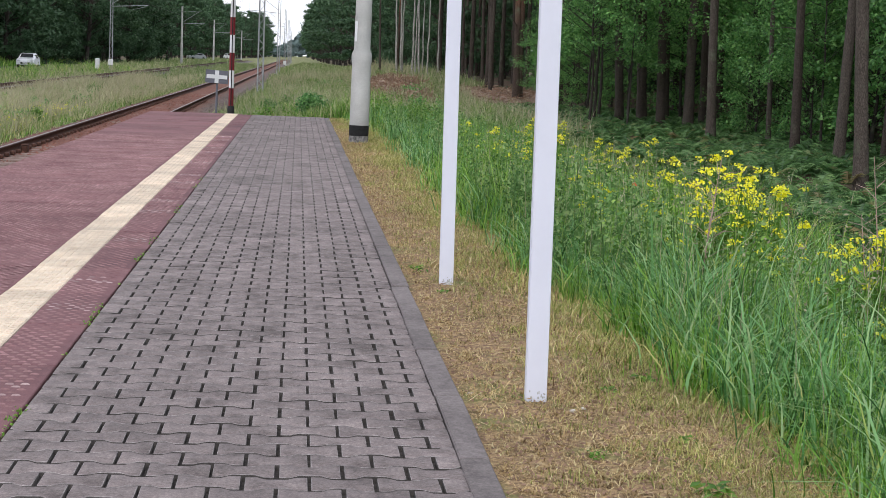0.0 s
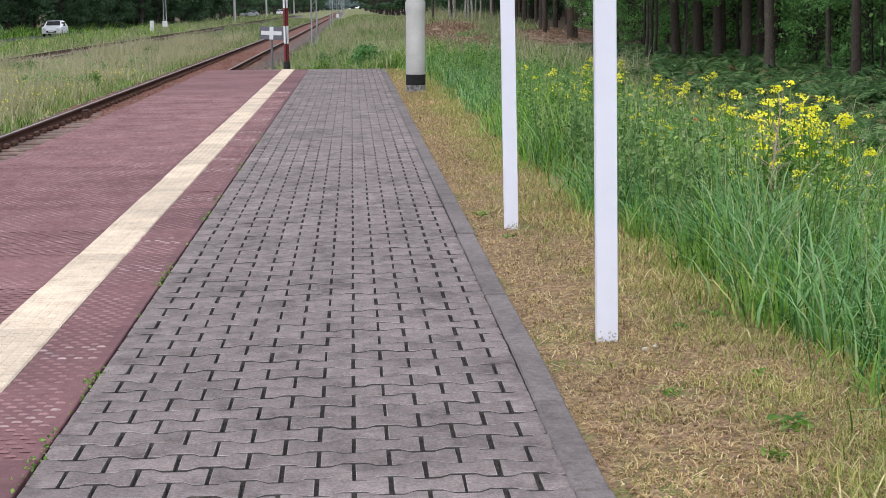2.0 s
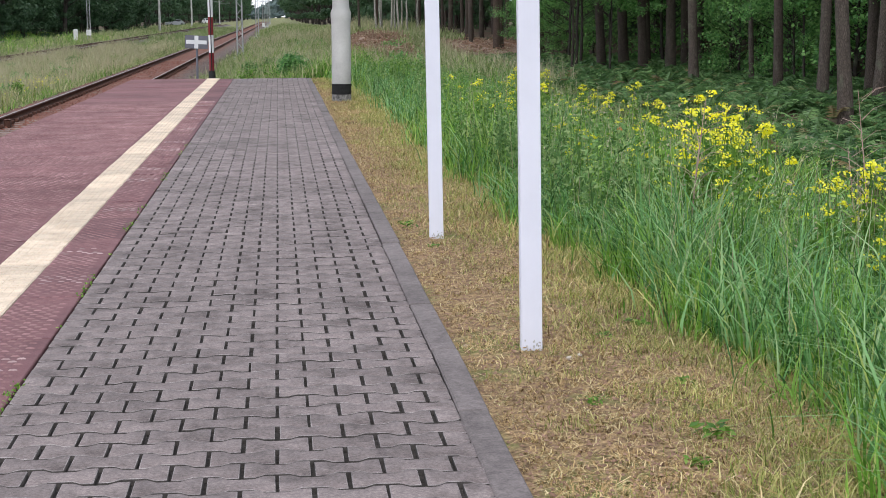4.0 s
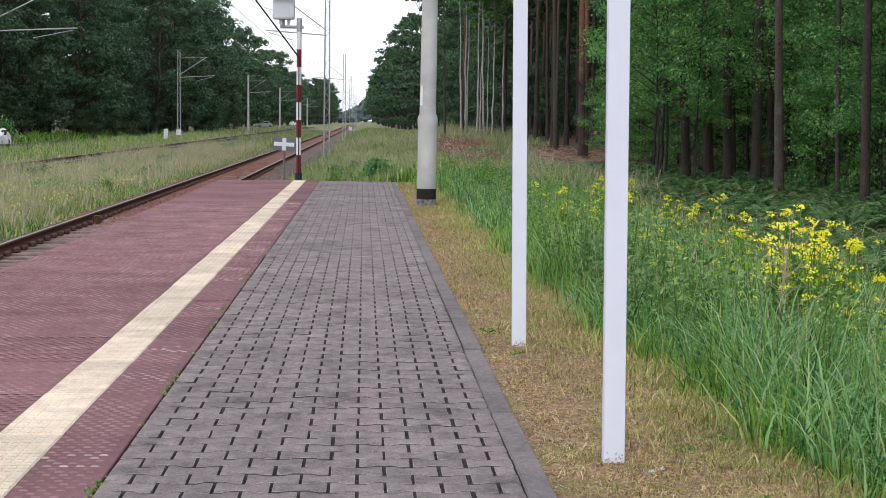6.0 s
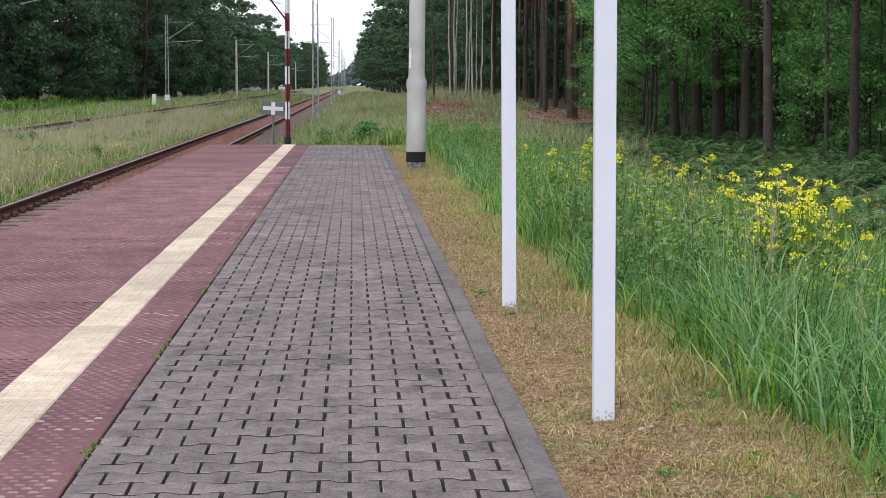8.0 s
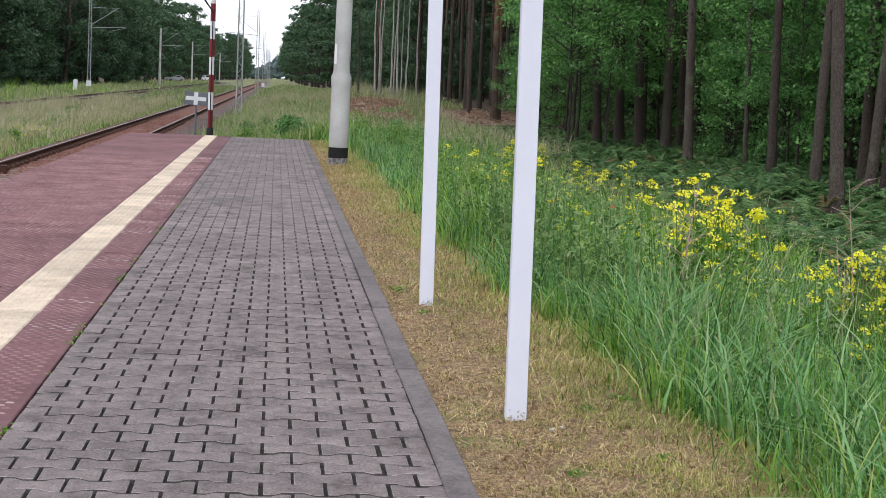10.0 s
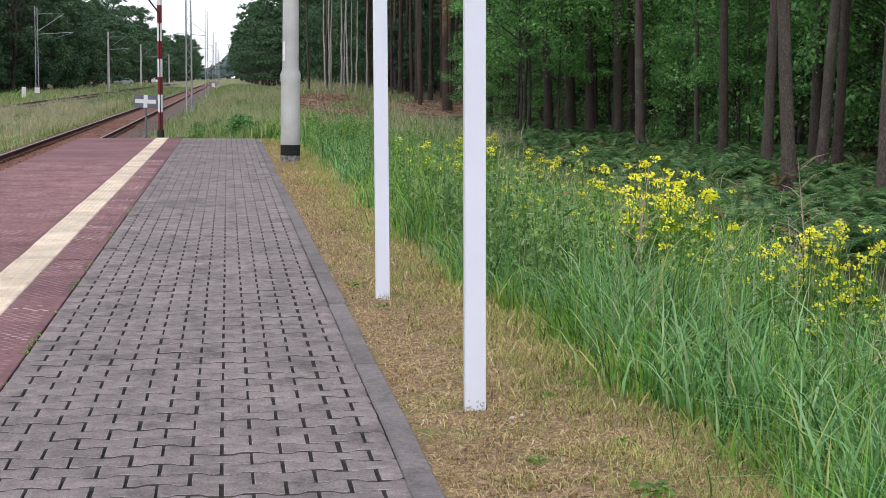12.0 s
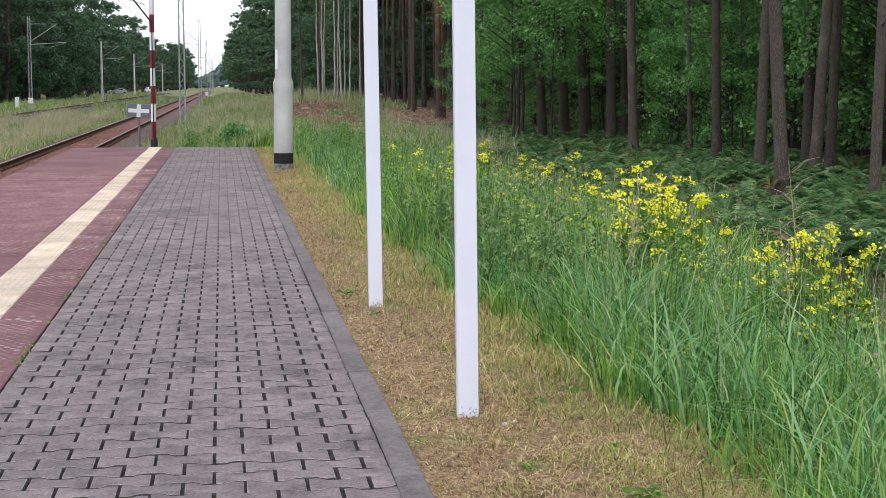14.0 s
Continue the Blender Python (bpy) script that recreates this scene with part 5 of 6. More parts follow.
def mown_verge():
    """Short dry cut grass, straw bits and green tufts on the verge."""
    rng = np.random.default_rng(93)
    tx, ty = scatter(rng, 15000, 0.69, 2.4, -1.2, 20.0, 1.7)
    keep = (tx < grass_edge(ty) + 0.25)
    tx, ty = tx[keep], ty[keep]
    per = 11
    x, y = np.repeat(tx, per) + rng.normal(0, 0.018, len(tx) * per), np.repeat(ty, per) + rng.normal(0, 0.018, len(tx) * per)
    keep = x > 0.7
    x, y = x[keep], y[keep]
    base = np.stack([x, y, ground_z(x, y) - 0.004], 1)
    v, q, t = blades(rng, base, np.repeat(rng.uniform(0.012, 0.045, len(tx)), per)[keep] * rng.uniform(0.5, 1.1, len(x)), rng.uniform(0.0028, 0.0055, len(x)), rng.uniform(0.6, 3.2, len(x)), (0, 0.5, 1.0))
    fx, fy = scatter(rng, 34000, 0.69, 1.9, 8.0, 30.0, 0.8)
    fb = np.stack([fx, fy, ground_z(fx, fy) - 0.004], 1)
    far = blades(rng, fb, rng.uniform(0.02, 0.05, len(fx)), rng.uniform(0.004, 0.009, len(fx)), rng.uniform(0.6, 2.2, len(fx)), (0, 0.5, 1.0))
    v, q, t = joined([(v, q, t), far])
    # cut stems lying about
    m = 1500
    lx, ly = scatter(rng, m, 0.7, 2.1, -1.2, 14.0, 1.5)
    a, ln = rng.uniform(0, 6.28, m), rng.uniform(0.01, 0.035, m)
    cx, sx, lz = np.cos(a) * ln, np.sin(a) * ln, ground_z(lx, ly) + rng.uniform(0.003, 0.015, m)
    wd = 0.0016
    lie = np.stack([np.stack([lx - cx - sx * wd / ln, ly - sx + cx * wd / ln, lz], 1), np.stack([lx - cx + sx * wd / ln, ly - sx - cx * wd / ln, lz], 1),
                    np.stack([lx + cx + sx * wd / ln, ly + sx - cx * wd / ln, lz + 0.012], 1), np.stack([lx + cx - sx * wd / ln, ly + sx + cx * wd / ln, lz + 0.012], 1)], 1).reshape(-1, 3)
    v, q, t = joined([(v, q, t), (lie, np.arange(4 * m).reshape(-1, 4), None)])
    tagged(put("mown_straw", mesh_of("mown_straw", v, q, t), M["straw"]), "dry straw-coloured mown grass on the verge", "grass", kind="stuff")
    n = 3600
    tx, ty = scatter(rng, n, 0.75, 2.5, -1.0, 28.0, 1.4)
    side = rng.uniform(0, 1, n) < 0.1 + 0.9 * smooth_step(-0.9, -0.1, tx - grass_edge(ty))
    tx, ty = tx[side], ty[side]
    per = 26
    x, y = np.repeat(tx, per) + rng.normal(0, 0.05, len(tx) * per), np.repeat(ty, per) + rng.normal(0, 0.05, len(tx) * per)
    base = np.stack([x, y, ground_z(x, y) - 0.004], 1)
    v, q, t = blades(rng, base, rng.uniform(0.015, 0.075, len(x)), rng.uniform(0.002, 0.0045, len(x)), rng.uniform(0.3, 1.6, len(x)), (0, 0.5, 1.0))
    tagged(put("short_grass", mesh_of("short_grass", v, q, t), M["verge"]), "short green grass tufts in the mown verge", "grass", kind="stuff")
    # crumbs of soil, chaff and short bits of straw
    for n, lo, hi, long, material, name, label in ((20000, 0.003, 0.008, 1.0, "twig", "soil_crumbs", "brown crumbs of soil and moss on the verge"), (9000, 0.0022, 0.0045, 2.6, "chaff", "chaff", "short bits of cut straw on the verge")):
        x, y = scatter(rng, n, 0.69, 2.1, -1.2, 16.0, 1.7)
        keep = x < grass_edge(y) + 0.1
        x, y = x[keep], y[keep]
        pos = np.stack([x, y, ground_z(x, y) + rng.uniform(0.0, 0.014, len(x))], 1)
        v, t = crumbs(rng, pos, rng.uniform(lo, hi, len(x)), long)
        tagged(put(name, mesh_of(name, v, None, t), M[material]), label, "litter", kind="stuff")
    # small broad-leaved weeds
    for k, (x, y, s) in enumerate(((1.33, 0.35, 0.75), (1.05, 0.85, 0.4), (1.42, 1.1, 0.5), (1.2, 0.05, 0.5), (0.86, 4.6, 0.45), (1.5, 2.2, 0.6), (1.3, 1.95, 0.4), (0.8, 5.5, 0.7))):
        w = thing("small_weed", "low green weed in the mown verge", "weed", "small weeds", at=(x, y, float(ground_z(x, y))))
        m = 26
        a = rng.uniform(0, 6.28, m)
        r = rng.uniform(0.01, 0.09, m) * s
        pos = np.stack([np.cos(a) * r, np.sin(a) * r, rng.uniform(0.01, 0.06, m) * s], 1)
        v, t = leaves(rng, pos, rng.uniform(0.02, 0.035, m) * s, np.array([0, 0, 1.2]), 0.5, 2.0)
        put("foliage", mesh_of("foliage", v, None, t), M["weed"], w)
    # pale stones by the first post
    for x, y, s in ((1.09, 1.56, 0.014), (1.14, 1.62, 0.01), (0.74, 1.9, 0.01)):
        bm = bmesh.new()
        bmesh.ops.create_icosphere(bm, subdivisions=2, radius=s)
        for vert in bm.verts:
            vert.co = Vector((vert.co.x * 1.4, vert.co.y, vert.co.z * 0.6)) * (1 + 0.25 * noise.noise(vert.co * 60 + Vector((x * 9, 0, 0))))
        tagged(part("stone", bm, M["stone"], None, "", (x, y, float(ground_z(x, y)) + s * 0.35, 0, 0, 77 * x)), "small pale stone on the dry verge", "stone", "small stones")


def seam_weeds():
    """Moss and tiny weeds in the seam between red slabs and grey paving."""
    rng = np.random.default_rng(94)
    n = 1100
    y = -0.6 + 13 * rng.uniform(0, 1, n) ** 1.6
    keep = np.sin(y * 2.3) + np.sin(y * 5.7 + 1) + rng.normal(0, 0.5, n) > 0.75
    y = y[keep]
    x = -0.903 + rng.normal(0, 0.011, len(y))
    pos = np.stack([x, y, rng.uniform(0.0, 0.018, len(y))], 1)
    v, t = leaves(rng, pos, rng.uniform(0.005, 0.013, len(y)), np.array([0, 0, 0.8]), 0.7, 1.5)
    tagged(put("seam_weeds", mesh_of("seam_weeds", v, None, t), M["weed"]), "tiny green weeds in the seam of the platform", "weeds", kind="stuff")


def meadow_grass():
    """Rough meadow beyond the platform's end, between the tracks and along the road."""
    rng = np.random.default_rng(95)

    def field(n_tuft, per, x0, x1, y0, y1, h, w, name, label, material="meadow", power=1.4):
        tx, ty = scatter(rng, n_tuft, x0, x1, y0, y1, power)
        d1, d2 = np.abs(tx + 4.6 - bend(ty)), np.abs(tx + 13.4 - bend(ty))
        keep = (d1 > np.where(tx < -4.6, 1.5, 1.95)) & ((d2 > 1.1) | (rng.uniform(0, 1, n_tuft) < 0.4))
        keep &= ~((tx > -3.2) & (tx < 0.8) & (ty < 30.6))
        tx, ty = tx[keep], ty[keep]
        patch = np.sin(0.9 * tx + 0.35 * ty) + np.sin(0.45 * ty - 1.3 * tx + 1.0) + np.sin(0.16 * ty + 2.1 * tx)
        hs = h * rng.uniform(0.5, 1.25, len(tx)) * (1 + 0.2 * patch) * (0.35 + 0.65 * smooth_step(1.5, 2.6, np.abs(tx + 4.6 - bend(ty))))
        grow = 1 + ty / 130.0
        x, y = np.repeat(tx, per) + rng.normal(0, 0.13, len(tx) * per) * np.repeat(grow, per), np.repeat(ty, per) + rng.normal(0, 0.16, len(tx) * per) * np.repeat(grow, per)
        base = np.stack([x, y, ground_z(x, y) - 0.02], 1)
        v, q, t = blades(rng, base, np.repeat(hs, per) * rng.uniform(0.5, 1.1, len(x)), w * np.repeat(grow, per) * rng.uniform(0.5, 1.2, len(x)), rng.uniform(0.15, 1.0, len(x)), (0, 0.5, 1.0))
        tagged(put(name, mesh_of(name, v, q, t), M[material]), label, "grass", kind="stuff")

    field(2600, 20, -2.4, 6.5, 30.6, 75, 0.55, 0.022, "verge_meadow", "rough green meadow grass beyond the platform's end", "meadow")
    field(1600, 20, -2.4, 9.0, 70, 260, 0.6, 0.03, "far_verge_meadow", "rough pale green grass along the line")
    field(3400, 18, -12.2, -6.1, 22, 110, 0.5, 0.025, "track_meadow", "rough meadow grass between the two tracks")
    field(1300, 20, -12.6, -6.6, 90, 300, 0.55, 0.035, "far_track_meadow", "rough meadow grass between the two tracks")
    field(2600, 20, -24.0, -14.5, 55, 220, 0.6, 0.03, "roadside_meadow", "green meadow between the far track and the road")
    field(800, 20, -24.5, -15.0, 200, 430, 0.8, 0.04, "far_roadside_meadow", "tall grass along the road")
    field(600, 22, -24.0, -15.5, 60, 170, 0.75, 0.03, "green_roadside_grass", "fresh green grass before the road", "blade")
    field(900, 20, -11.5, -6.6, 22, 60, 0.45, 0.026, "green_track_grass", "fresh green grass patches between the tracks", "blade")
    field(900, 20, -11.6, -6.9, 21, 44, 0.5, 0.02, "yellow_green_grass", "yellow-green grass and herbs beside the near rail", "verge")
    field(900, 20, -34.5, -30.0, 70, 230, 0.8, 0.04, "forest_edge_grass", "tall grass at the forest's foot", "blade")
    field(1500, 20, -1.6, 5.5, 31, 85, 0.48, 0.026, "green_verge_grass", "fresh green grass patches beyond the platform", "blade")
    field(700, 22, -2.0, 1.4, 30.5, 36, 0.45, 0.014, "end_weeds", "fresh green weeds at the platform's end", "blade", 1.0)
    field(2600, 16, -12.0, -6.8, 24, 110, 0.85, 0.015, "pale_seed_grass", "pale seeding grass between the tracks", "seedhead")
    field(1300, 16, -1.5, 7.0, 34, 120, 0.75, 0.014, "pale_verge_grass", "pale seeding grass beside the line", "seedhead")
    field(700, 16, -24.0, -15.0, 60, 220, 0.65, 0.022, "pale_roadside_grass", "pale seeding grass before the road", "seedhead")
    # yellow weeds between the tracks
    n = 2600
    y = 22 + 30 * rng.uniform(0, 1, n) ** 1.3
    x = rng.uniform(-11.5, -7.0, n)
    pos = np.stack([x, y, ground_z(x, y) + rng.uniform(0.2, 0.45, n)], 1)
    v, t = leaves(rng, pos, rng.uniform(0.025, 0.045, n), np.array([0, -0.3, 0.8]), 0.6, 1.1)
    tagged(put("small_yellow_flowers", mesh_of("small_yellow_flowers", v, None, t), M["petal"]), "small yellow flowers scattered in the meadow", "flowers", kind="stuff")


def bush(x, y, r, h, n, size, material, label, seed, group="low bushes"):
    """A low bush: several stems and uneven leaf clumps."""
    rng = np.random.default_rng(seed)
    b = thing("bush", label, "bush", group, at=(x, y, float(ground_z(x, y))))
    st, pos, nor = [], [], []
    for k in range(12):
        a, rr, hh = rng.uniform(0, 6.28), r * math.sqrt(rng.uniform(0, 1)), h * rng.uniform(0.2, 1.0)
        c = np.array([math.cos(a) * rr, math.sin(a) * rr, hh])
        st.append(tube([(0, 0, 0), c * (0.5, 0.5, 0.55), c], [0.012, 0.008, 0.004], 4))
        m = n // 12
        d = rng.normal(0, 1, (m, 3))
        d /= np.linalg.norm(d, axis=1)[:, None]
        pos.append(c * (1, 1, 0.85) + d * r * 0.38 * rng.uniform(0.2, 1.1, (m, 1)) * (1, 1, 1.0))
        nor.append(d * 0.5 + (0, 0, 0.8))
    pos, nor = np.concatenate(pos), np.concatenate(nor)
    pos[:, 2] = np.maximum(pos[:, 2], 0.02)
    put("stem", mesh_of("stem", *joined(st)), M["twig"], b)
    v, t = leaves(rng, pos, size * rng.uniform(0.6, 1.3, len(pos)), nor, 0.6, 1.6)
    put("foliage", mesh_of("foliage", v, None, t), M[material], b)


def ferns():
    """Bracken covering the ground before the wood."""
    rng = np.random.default_rng(96)
    # one frond: a bent rib with tapering leaflets on both sides
    steps = [0.16 + 0.84 * k / 12 for k in range(13)]
    lv = [(0.52 * s, 0, 0.3 * math.sin(min(s * 1.9, 2.0))) for s in steps]
    lt = []
    for k in range(12):
        w = 0.17 * (1 - ((steps[k] - 0.2) / 0.84) ** 2)
        for side in (-1, 1):
            lt.append((k, k + 1, len(lv)))
            lv.append((lv[k][0] + 0.05, side * w, lv[k][2] - 0.01 - 0.02 * (k % 2)))
    lv, lt = np.array(lv), np.array(lt)
    n = 5600
    y = 9 + 44 * rng.uniform(0, 1, n) ** 1.2
    x = 5.1 + 0.03 * y + 0.5 * np.sin(y * 0.9) + rng.uniform(0, 1, n) ** 0.8 * (5.2 + 0.07 * y)
    thick = np.sin(x * 1.1 + 0.4 * y) + np.sin(0.5 * y - 0.7 * x) + rng.normal(0, 0.6, n) > -0.9
    x, y = x[thick], y[thick]
    per = 5
    fx, fy = np.repeat(x, per), np.repeat(y, per)
    a = rng.uniform(0, 6.28, len(fx))
    s = np.repeat(rng.uniform(0.4, 0.95, len(x)), per) * rng.uniform(0.7, 1.1, len(fx))
    c, d = np.cos(a), np.sin(a)
    v = lv[None] * s[:, None, None]
    up = np.repeat(ground_z(x, y) + rng.uniform(0.0, 0.06, len(x)), per)
    V = np.stack([v[..., 0] * c[:, None] - v[..., 1] * d[:, None] + fx[:, None], v[..., 0] * d[:, None] + v[..., 1] * c[:, None] + fy[:, None], v[..., 2] + up[:, None]], -1).reshape(-1, 3)
    T = (np.arange(len(fx))[:, None, None] * len(lv) + lt[None]).reshape(-1, 3)
    tagged(put("bracken", mesh_of("bracken", V, None, T), M["fern"]), "knee-high green bracken covering the ground before the wood", "ferns", kind="stuff")


def brush_heap(x, y, rx, ry, h, n, seed, label, slope=1.2):
    rng = np.random.default_rng(seed)
    heap = thing("brush_heap", label, "brush heap", "brush heaps", at=(x, y, float(ground_z(x, y)) - 0.02, slope, 0, -3))
    bm = bmesh.new()
    bmesh.ops.create_uvsphere(bm, u_segments=40, v_segments=18, radius=1.0)
    for v in bm.verts:
        f = 1 + 0.35 * noise.noise(v.co * 2.6) + 0.15 * noise.noise(v.co * 7)
        v.co = Vector((v.co.x * rx * f, v.co.y * ry * f, max(v.co.z, -0.2) * h * f))
    part("mound", bm, M["soil"], heap, smooth=False)
    for name, share, thick, material, text in (("brushwood", 0.8, 0.018, "twig", "tangle of brown dead branches"), ("split_wood", 0.2, 0.026, "chip", "pale split wood and chips")):
        st = []
        for k in range(int(n * share)):
            a, r = rng.uniform(0, 6.28), math.sqrt(rng.uniform(0, 1))
            c = np.array([math.cos(a) * r * rx * 1.08, math.sin(a) * r * ry * 1.08, h * 1.05 * math.sqrt(max(0.0, 1 - r * r)) + rng.uniform(0, 0.07)])
            d = rng.normal(0, 1, 3) * (1, 1, 0.3)
            d = d / np.linalg.norm(d) * rng.uniform(0.08, 0.34)
            st.append(tube([c - d, c + d * 0.2 + rng.normal(0, 0.04, 3), c + d], [thick, thick * 0.8, thick * 0.4], 4))
        tagged(put(name, mesh_of(name, *joined(st)), M[material], heap, None, text), kind="stuff")


# ---- road and cars ----
def car(name, paint_name, label, group=""):
    """A small hatchback: bodyshell, cabin glass, wheels, lights."""
    c = thing(name, label, "car", group)
    outline = [(-2.05, 0.32), (-2.08, 0.62), (-2.0, 0.88), (-1.1, 1.0), (-0.45, 1.42), (0.2, 1.48), (1.1, 1.42), (1.75, 1.02), (1.98, 0.9), (2.05, 0.55), (2.0, 0.3)]
    bm = bmesh.new()
    rows = []
    for w, sc in ((-0.86, 0.93), (-0.8, 1.0), (0.8, 1.0), (0.86, 0.93)):
        rows.append([bm.verts.new((w * (0.82 if z > 1.1 else 1.0), y, 0.3 + (z - 0.3) * sc)) for y, z in outline])
    n = len(outline)
    for a, b in zip(rows, rows[1:]):
        for i in range(n):
            bm.faces.new((a[i], a[(i + 1) % n], b[(i + 1) % n], b[i]))
    bm.faces.new(rows[0][::-1])
    bm.faces.new(rows[-1])
    bmesh.ops.recalc_face_normals(bm, faces=bm.faces)
    body = part("body", bm, M[paint_name], c)
    for nm, pts in (("windscreen", ((-0.66, -1.06, 1.035), (0.66, -1.06, 1.035), (0.58, -0.5, 1.405), (-0.58, -0.5, 1.405))), ("rear_window", ((-0.58, 1.16, 1.4), (0.58, 1.16, 1.4), (0.62, 1.66, 1.1), (-0.62, 1.66, 1.1)))):
        g = bmesh.new()
        vs = [g.verts.new(Vector(p) + Vector((0, -0.03 if nm == "windscreen" else 0.03, 0.03))) for p in pts]
        g.faces.new(vs)
        bmesh.ops.solidify(g, geom=g.faces[:], thickness=0.015)
        part(nm, g, M["glass"], c, "dark window glass")
    for s in (-1, 1):
        g = box(s * 0.75 - 0.02, s * 0.75 + 0.02, -0.75, 1.2, 1.04, 1.34, 0.015)
        part("side_window", g, M["glass"], c, "dark window glass")
        part("headlight", box(s * 0.62 - 0.14, s * 0.62 + 0.14, -2.1, -2.03, 0.66, 0.8, 0.02), M["lamp_glass"], c, "clear headlight")
        part("tail_light", box(s * 0.72 - 0.09, s * 0.72 + 0.09, 1.98, 2.05, 0.72, 0.95, 0.02), M["pole_red"], c, "red tail light")
        part("mirror", box(s * 0.98 - 0.09, s * 0.98 + 0.09, -0.75, -0.66, 0.98, 1.1, 0.02), M["black"], c)
        for y in (-1.28, 1.28):
            v, q, t = lathe([(0.2, -0.1), (0.31, -0.1), (0.32, -0.07), (0.32, 0.07), (0.31, 0.1), (0.2, 0.1)], 20)
            wheel = put("wheel", mesh_of("wheel", v, q, t), M["tyre"], c, (s * 0.76, y, 0.32, 0, 90, 0), "black tyre")
            v, q, t = lathe([(0.02, 0.0), (0.2, 0.085 * s)] if s > 0 else [(0.2, -0.085), (0.02, 0.0)], 16)
            put("rim", mesh_of("rim", v, q, t), M["silver"], wheel, None, "silver rim")
    part("grille", box(-0.45, 0.45, -2.1, -2.05, 0.4, 0.56, 0.01), M["black"], c)
    part("number_plate", box(-0.26, 0.26, -2.115, -2.1, 0.44, 0.54), M["pole_white"], c, "plain white plate")
    return c


ROAD_Z = -1.13


def road_x(y):
    return -27.5 + 0.02 * np.maximum(np.asarray(y, dtype=float) - 160, 0)


def build_road():
    ys = np.linspace(-200, 900, 80)
    off = [-3.2, -3.0, 0.0, 3.0, 3.2]
    v = np.array([(road_x(min(y, 380)) + o, y, ROAD_Z - (0.2 if abs(o) > 3.1 else 0.0)) for y in ys for o in off])
    k = len(off)
    q = np.array([(i * k + j, i * k + j + 1, (i + 1) * k + j + 1, (i + 1) * k + j) for i in range(len(ys) - 1) for j in range(k - 1)])
    tagged(put("road", mesh_of("road", v, q), M["asphalt"]), "narrow grey asphalt road along the forest", "road", kind="structure")


# ---- overhead wires ----
def wires():
    for k, xc in enumerate((-4.6, -13.4)):
        w = thing("overhead_wire", "thin dark catenary wires over the track", "wire", "overhead wires")
        step = 75.0
        first = 8.0 if k == 0 else 0.0
        bm1, bm2, bm3 = bmesh.new(), bmesh.new(), bmesh.new()
        y = first
        top = 6.9 if k == 0 else 6.7
        while y < 600:
            prev = None
            for i in range(9):
                yy = y + step * i / 8
                sag = 1.05 * (1 - (2 * i / 8 - 1) ** 2)
                p = Vector((xc + float(bend(yy)), yy, top - sag))
                c = Vector((xc + float(bend(yy)), yy, 5.2))
                if prev:
                    rod(prev[0], p, 0.012, sides=4, bm=bm1)
                    rod(prev[1], c, 0.012, sides=4, bm=bm2)
                if 0 < i < 8:
                    rod(c, p, 0.006, sides=3, bm=bm3)
                prev = (p, c)
            y += step
        part("messenger_wire", bm1, M["black"], w)
        part("contact_wire", bm2, M["black"], w)
        part("dropper_wire", bm3, M["black"], w)


# ---- put it together ----
white_post(0.98, 1.782, lean_y=-0.45, top=3.1)
white_post(0.921, 5.03, lean_y=-0.6, top=3.1)
concrete_pole(0.97, 20.7)
striped_pole(-1.42, 32.0)
cross_sign(-1.83, 34.0)
for k, y in enumerate((74, 158, 233, 308, 383, 458)):
    lattice_mast((-1.95 if k else -1.75) + float(bend(y)), y, -2.9, group="catenary masts east of the line", plate=(k == 2))
for k, y in enumerate((68, 145, 234, 324, 412, 485)):
    lattice_mast(-16.6 + float(bend(y)), y, 4.2 if k == 0 else 3.2, 8.4, "catenary masts west of the line", plate=(k == 1), concrete=(k > 1))
marker = thing("marker_post", "short white concrete marker post in the grass", "post", at=(-17.3, 141.0, float(ground_z(-17.3, 141.0))))
part("post", box(-0.17, 0.17, -0.13, 0.13, 0, 1.25, 0.04), M["pole_white"], marker)
beacon = thing("track_marker", "small yellow trackside marker on a grey foot", "marker", at=(-6.75, 26.0, float(ground_z(-6.75, 26.0))))
v, q, t = lathe([(0.11, 0.0), (0.1, 0.3), (0.07, 0.32)], 14)
put("foot", mesh_of("foot", v, q, t, True), M["conc"], beacon)
v, q, t = lathe([(0.085, 0.32), (0.085, 0.46), (0.05, 0.5)], 14)
put("cap", mesh_of("cap", v, q, t, True), M["signal_yellow"], beacon, None, "yellow cap")
bond = thing("rail_bond_box", "small rusty steel box clamped to the rail", "box", at=(-5.2, 28.1, RAIL_Z - 0.2))
part("box", box(-0.06, 0.06, -0.11, 0.11, 0.0, 0.15, 0.02), M["rail_side"], bond)
part("lid", box(-0.065, 0.065, -0.115, 0.115, 0.15, 0.17, 0.008), M["rail_side"], bond)
build_road()
right_forest()
far_forests()
tall_grass()
weeds()
herb_patch()
flowers()
mown_verge()
seam_weeds()
meadow_grass()
bush(0.4, 33.2, 0.62, 0.75, 3600, 0.045, "oakleaf", "low dark green leafy bush at the platform's end", 301)
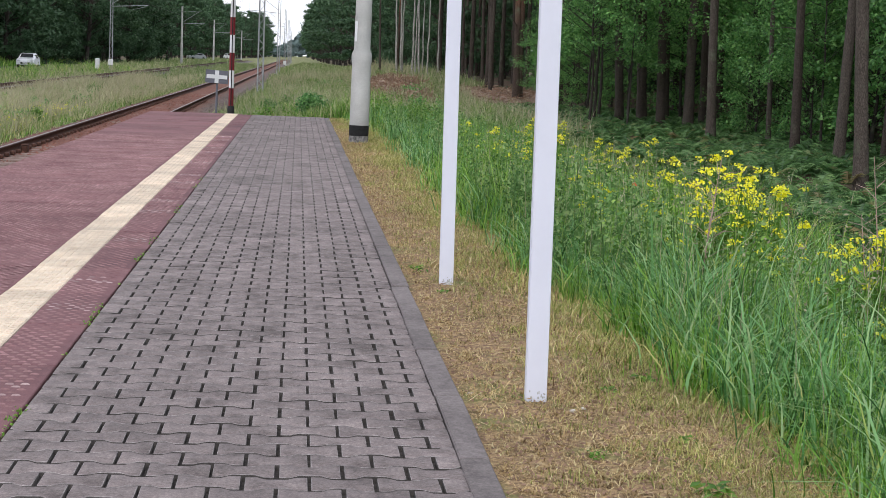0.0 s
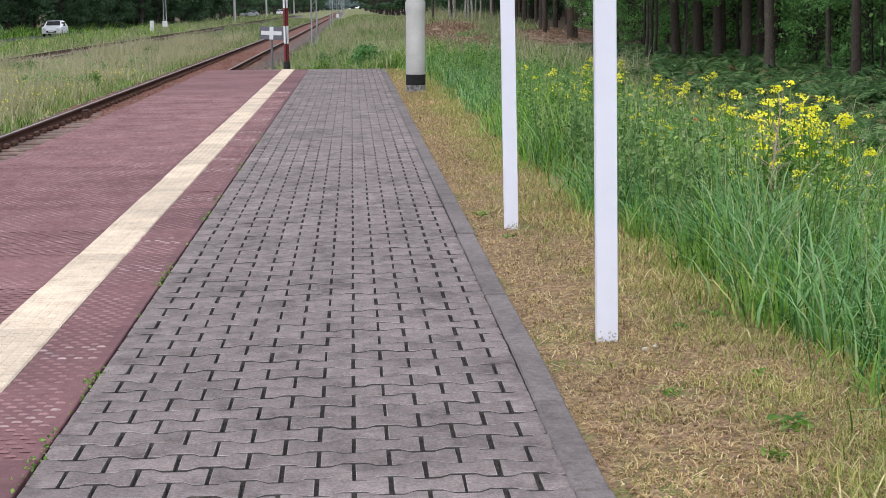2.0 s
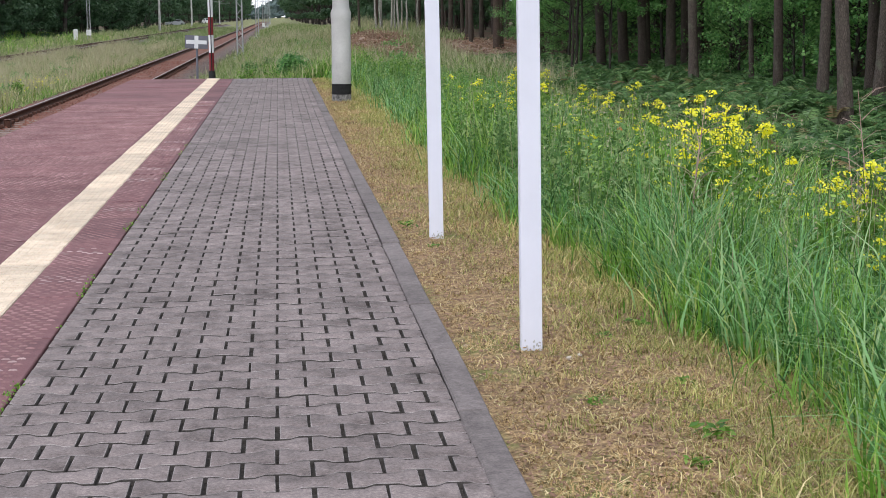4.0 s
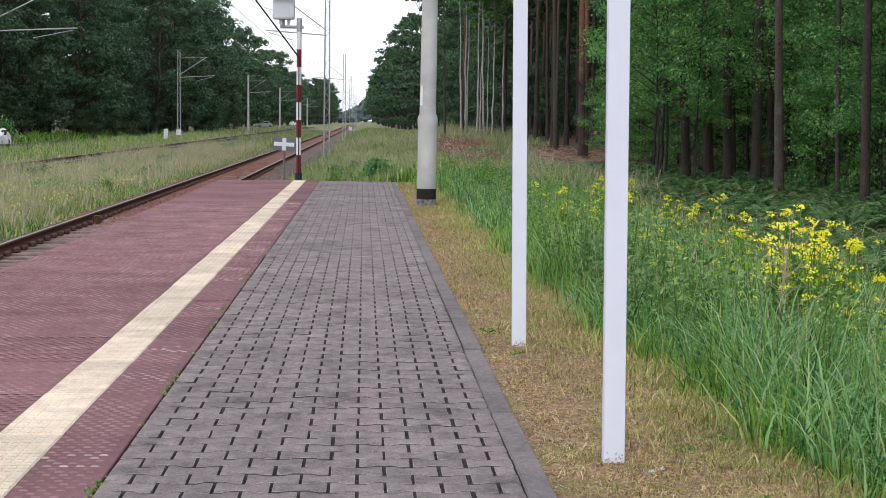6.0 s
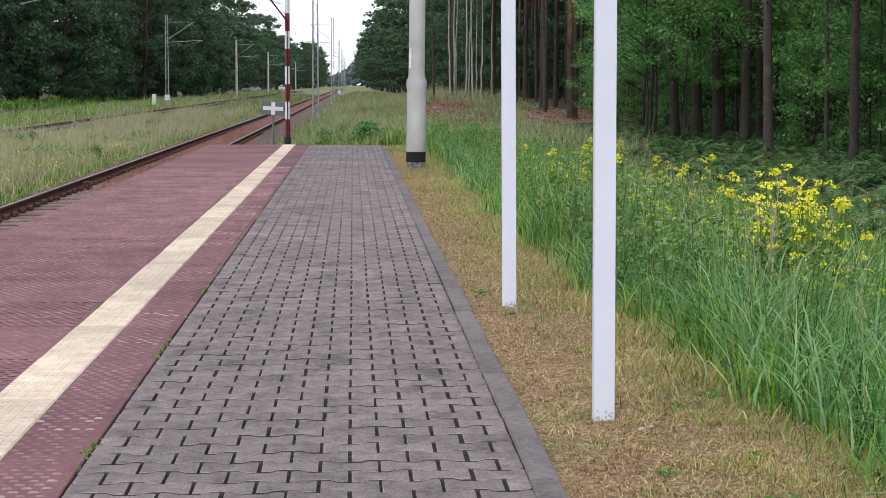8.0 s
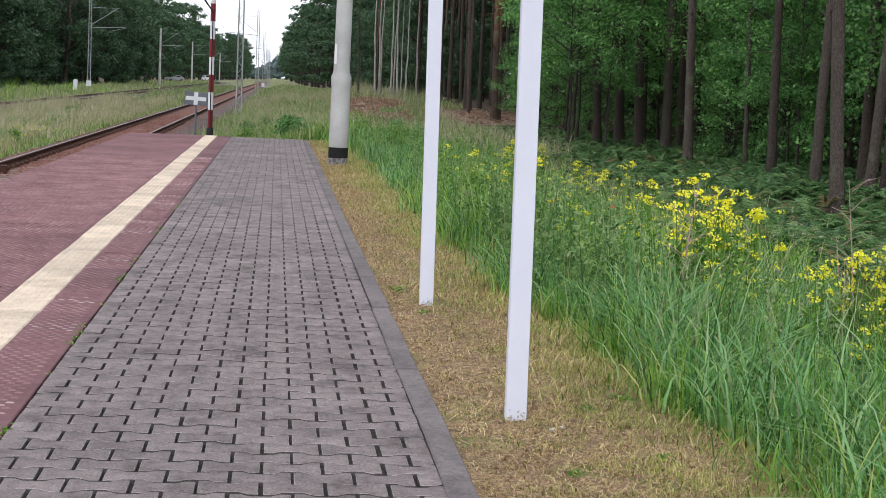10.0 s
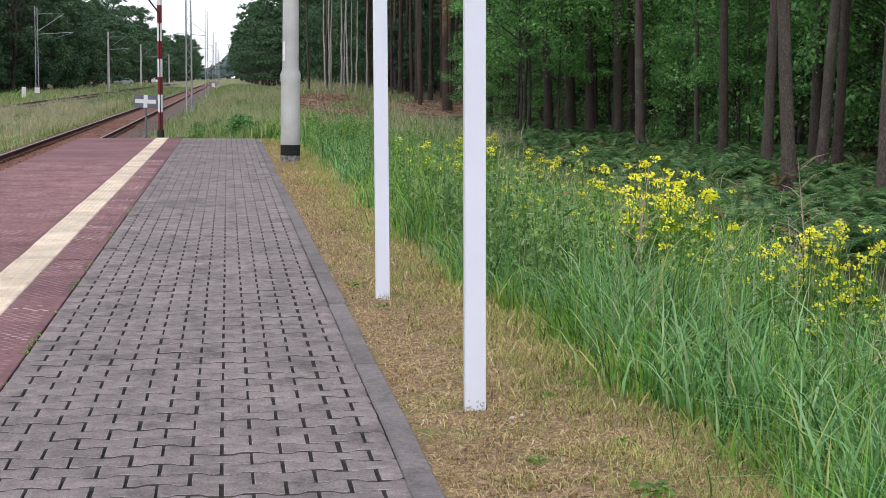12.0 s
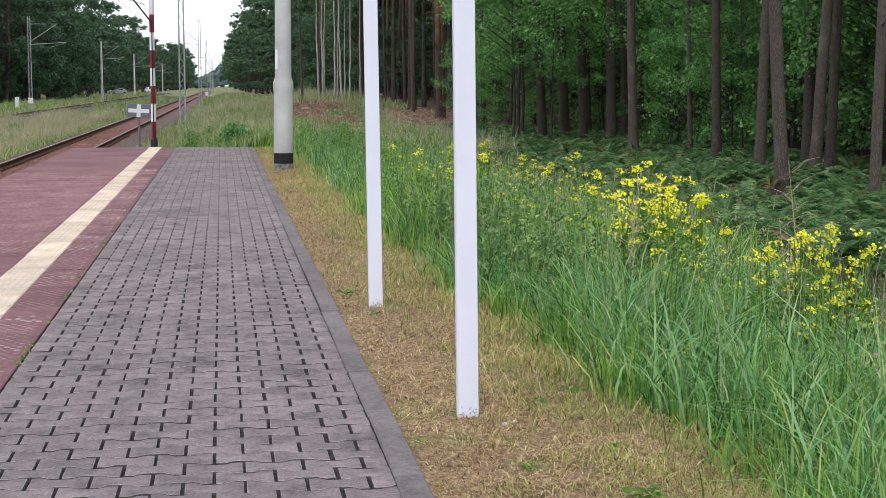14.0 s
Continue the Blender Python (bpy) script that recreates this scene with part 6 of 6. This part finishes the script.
for k, (x, y, r, h) in enumerate(((-1.5, 33.2, 0.45, 0.55), (-0.95, 32.2, 0.45, 0.5), (-0.4, 33.4, 0.5, 0.6), (1.2, 32.4, 0.45, 0.5), (1.75, 33.6, 0.5, 0.65), (2.3, 31.0, 0.45, 0.55), (2.7, 29.0, 0.45, 0.6), (1.9, 28.4, 0.35, 0.45), (2.4, 25.5, 0.4, 0.55))):
    bush(x, y, r, h, 1300, 0.035, "weed", "low bright green herb beyond the mown verge", 312 + k)
bush(-7.2, 41.5, 0.4, 0.6, 900, 0.04, "weed", "single green herb beside the track", 303)
bush(-9.8, 48.0, 0.4, 0.55, 700, 0.045, "weed", "single green herb between the tracks", 304)
brng = random.Random(17)
for k in range(30):
    if k < 18:
        x, y = brng.uniform(-11.4, -6.9), 25 + 55 * brng.random() ** 1.4
    else:
        x, y = brng.uniform(-1.2, 4.5), 35 + 40 * brng.random() ** 1.3
    r = brng.uniform(0.25, 0.5)
    bush(x, y, r, r * brng.uniform(1.1, 1.6), 620, 0.045, brng.choice(("weed", "herb", "oakleaf")), "leafy green herb clump in the rough meadow", 330 + k, "meadow herbs")
bush(-33.0, 142.0, 2.2, 2.3, 1500, 0.16, "oakleaf", "round shrub at the forest's foot", 305)
ferns()
brush_heap(4.0, 62.0, 1.55, 17.0, 0.5, 2600, 97, "low heap of brown dead branches and wood chips on the meadow")
brush_heap(8.4, 66.0, 2.2, 7.0, 0.1, 500, 98, "flat brown litter of dead branches before the wood")
wires()
moving_car = car("white_car", "carpaint", "white hatchback driving along the forest road")
parked = car("silver_car", "silver", "silver hatchback parked beside the road")
parked.matrix_basis = pose(-23.0, 374.0, ROAD_Z + 0.35, 0, 0, -60)
other = copy_thing(moving_car, pose(-18.2, 432.0, ROAD_Z + 0.45, 0, 0, 20))
other["label"] = "white hatchback parked far along the road"
line = railway_track("railway_track", -4.6, -40, 620, RAIL_Z, 170, "ballast", False)
ballast_stones(line, -4.6, 8.0, 75.0, 9000, RAIL_Z, "ballast", 11)
side_line = railway_track("side_track", -13.4, -40, 420, RAIL_Z - 0.02, 130, "ballast_grey", True)
build_red()
build_kerb()
build_paving()


def motions():
    """The white car rolls along the road towards the platform."""
    rows = []
    for t in (0.0, 3.5, 7.0, 10.5, 14.0):
        y = 167.3 - 7.9 * t
        rows.append((t, pose(float(road_x(y)), y, ROAD_Z, 0, 0, 0)))
    walk(moving_car, rows)


motions()
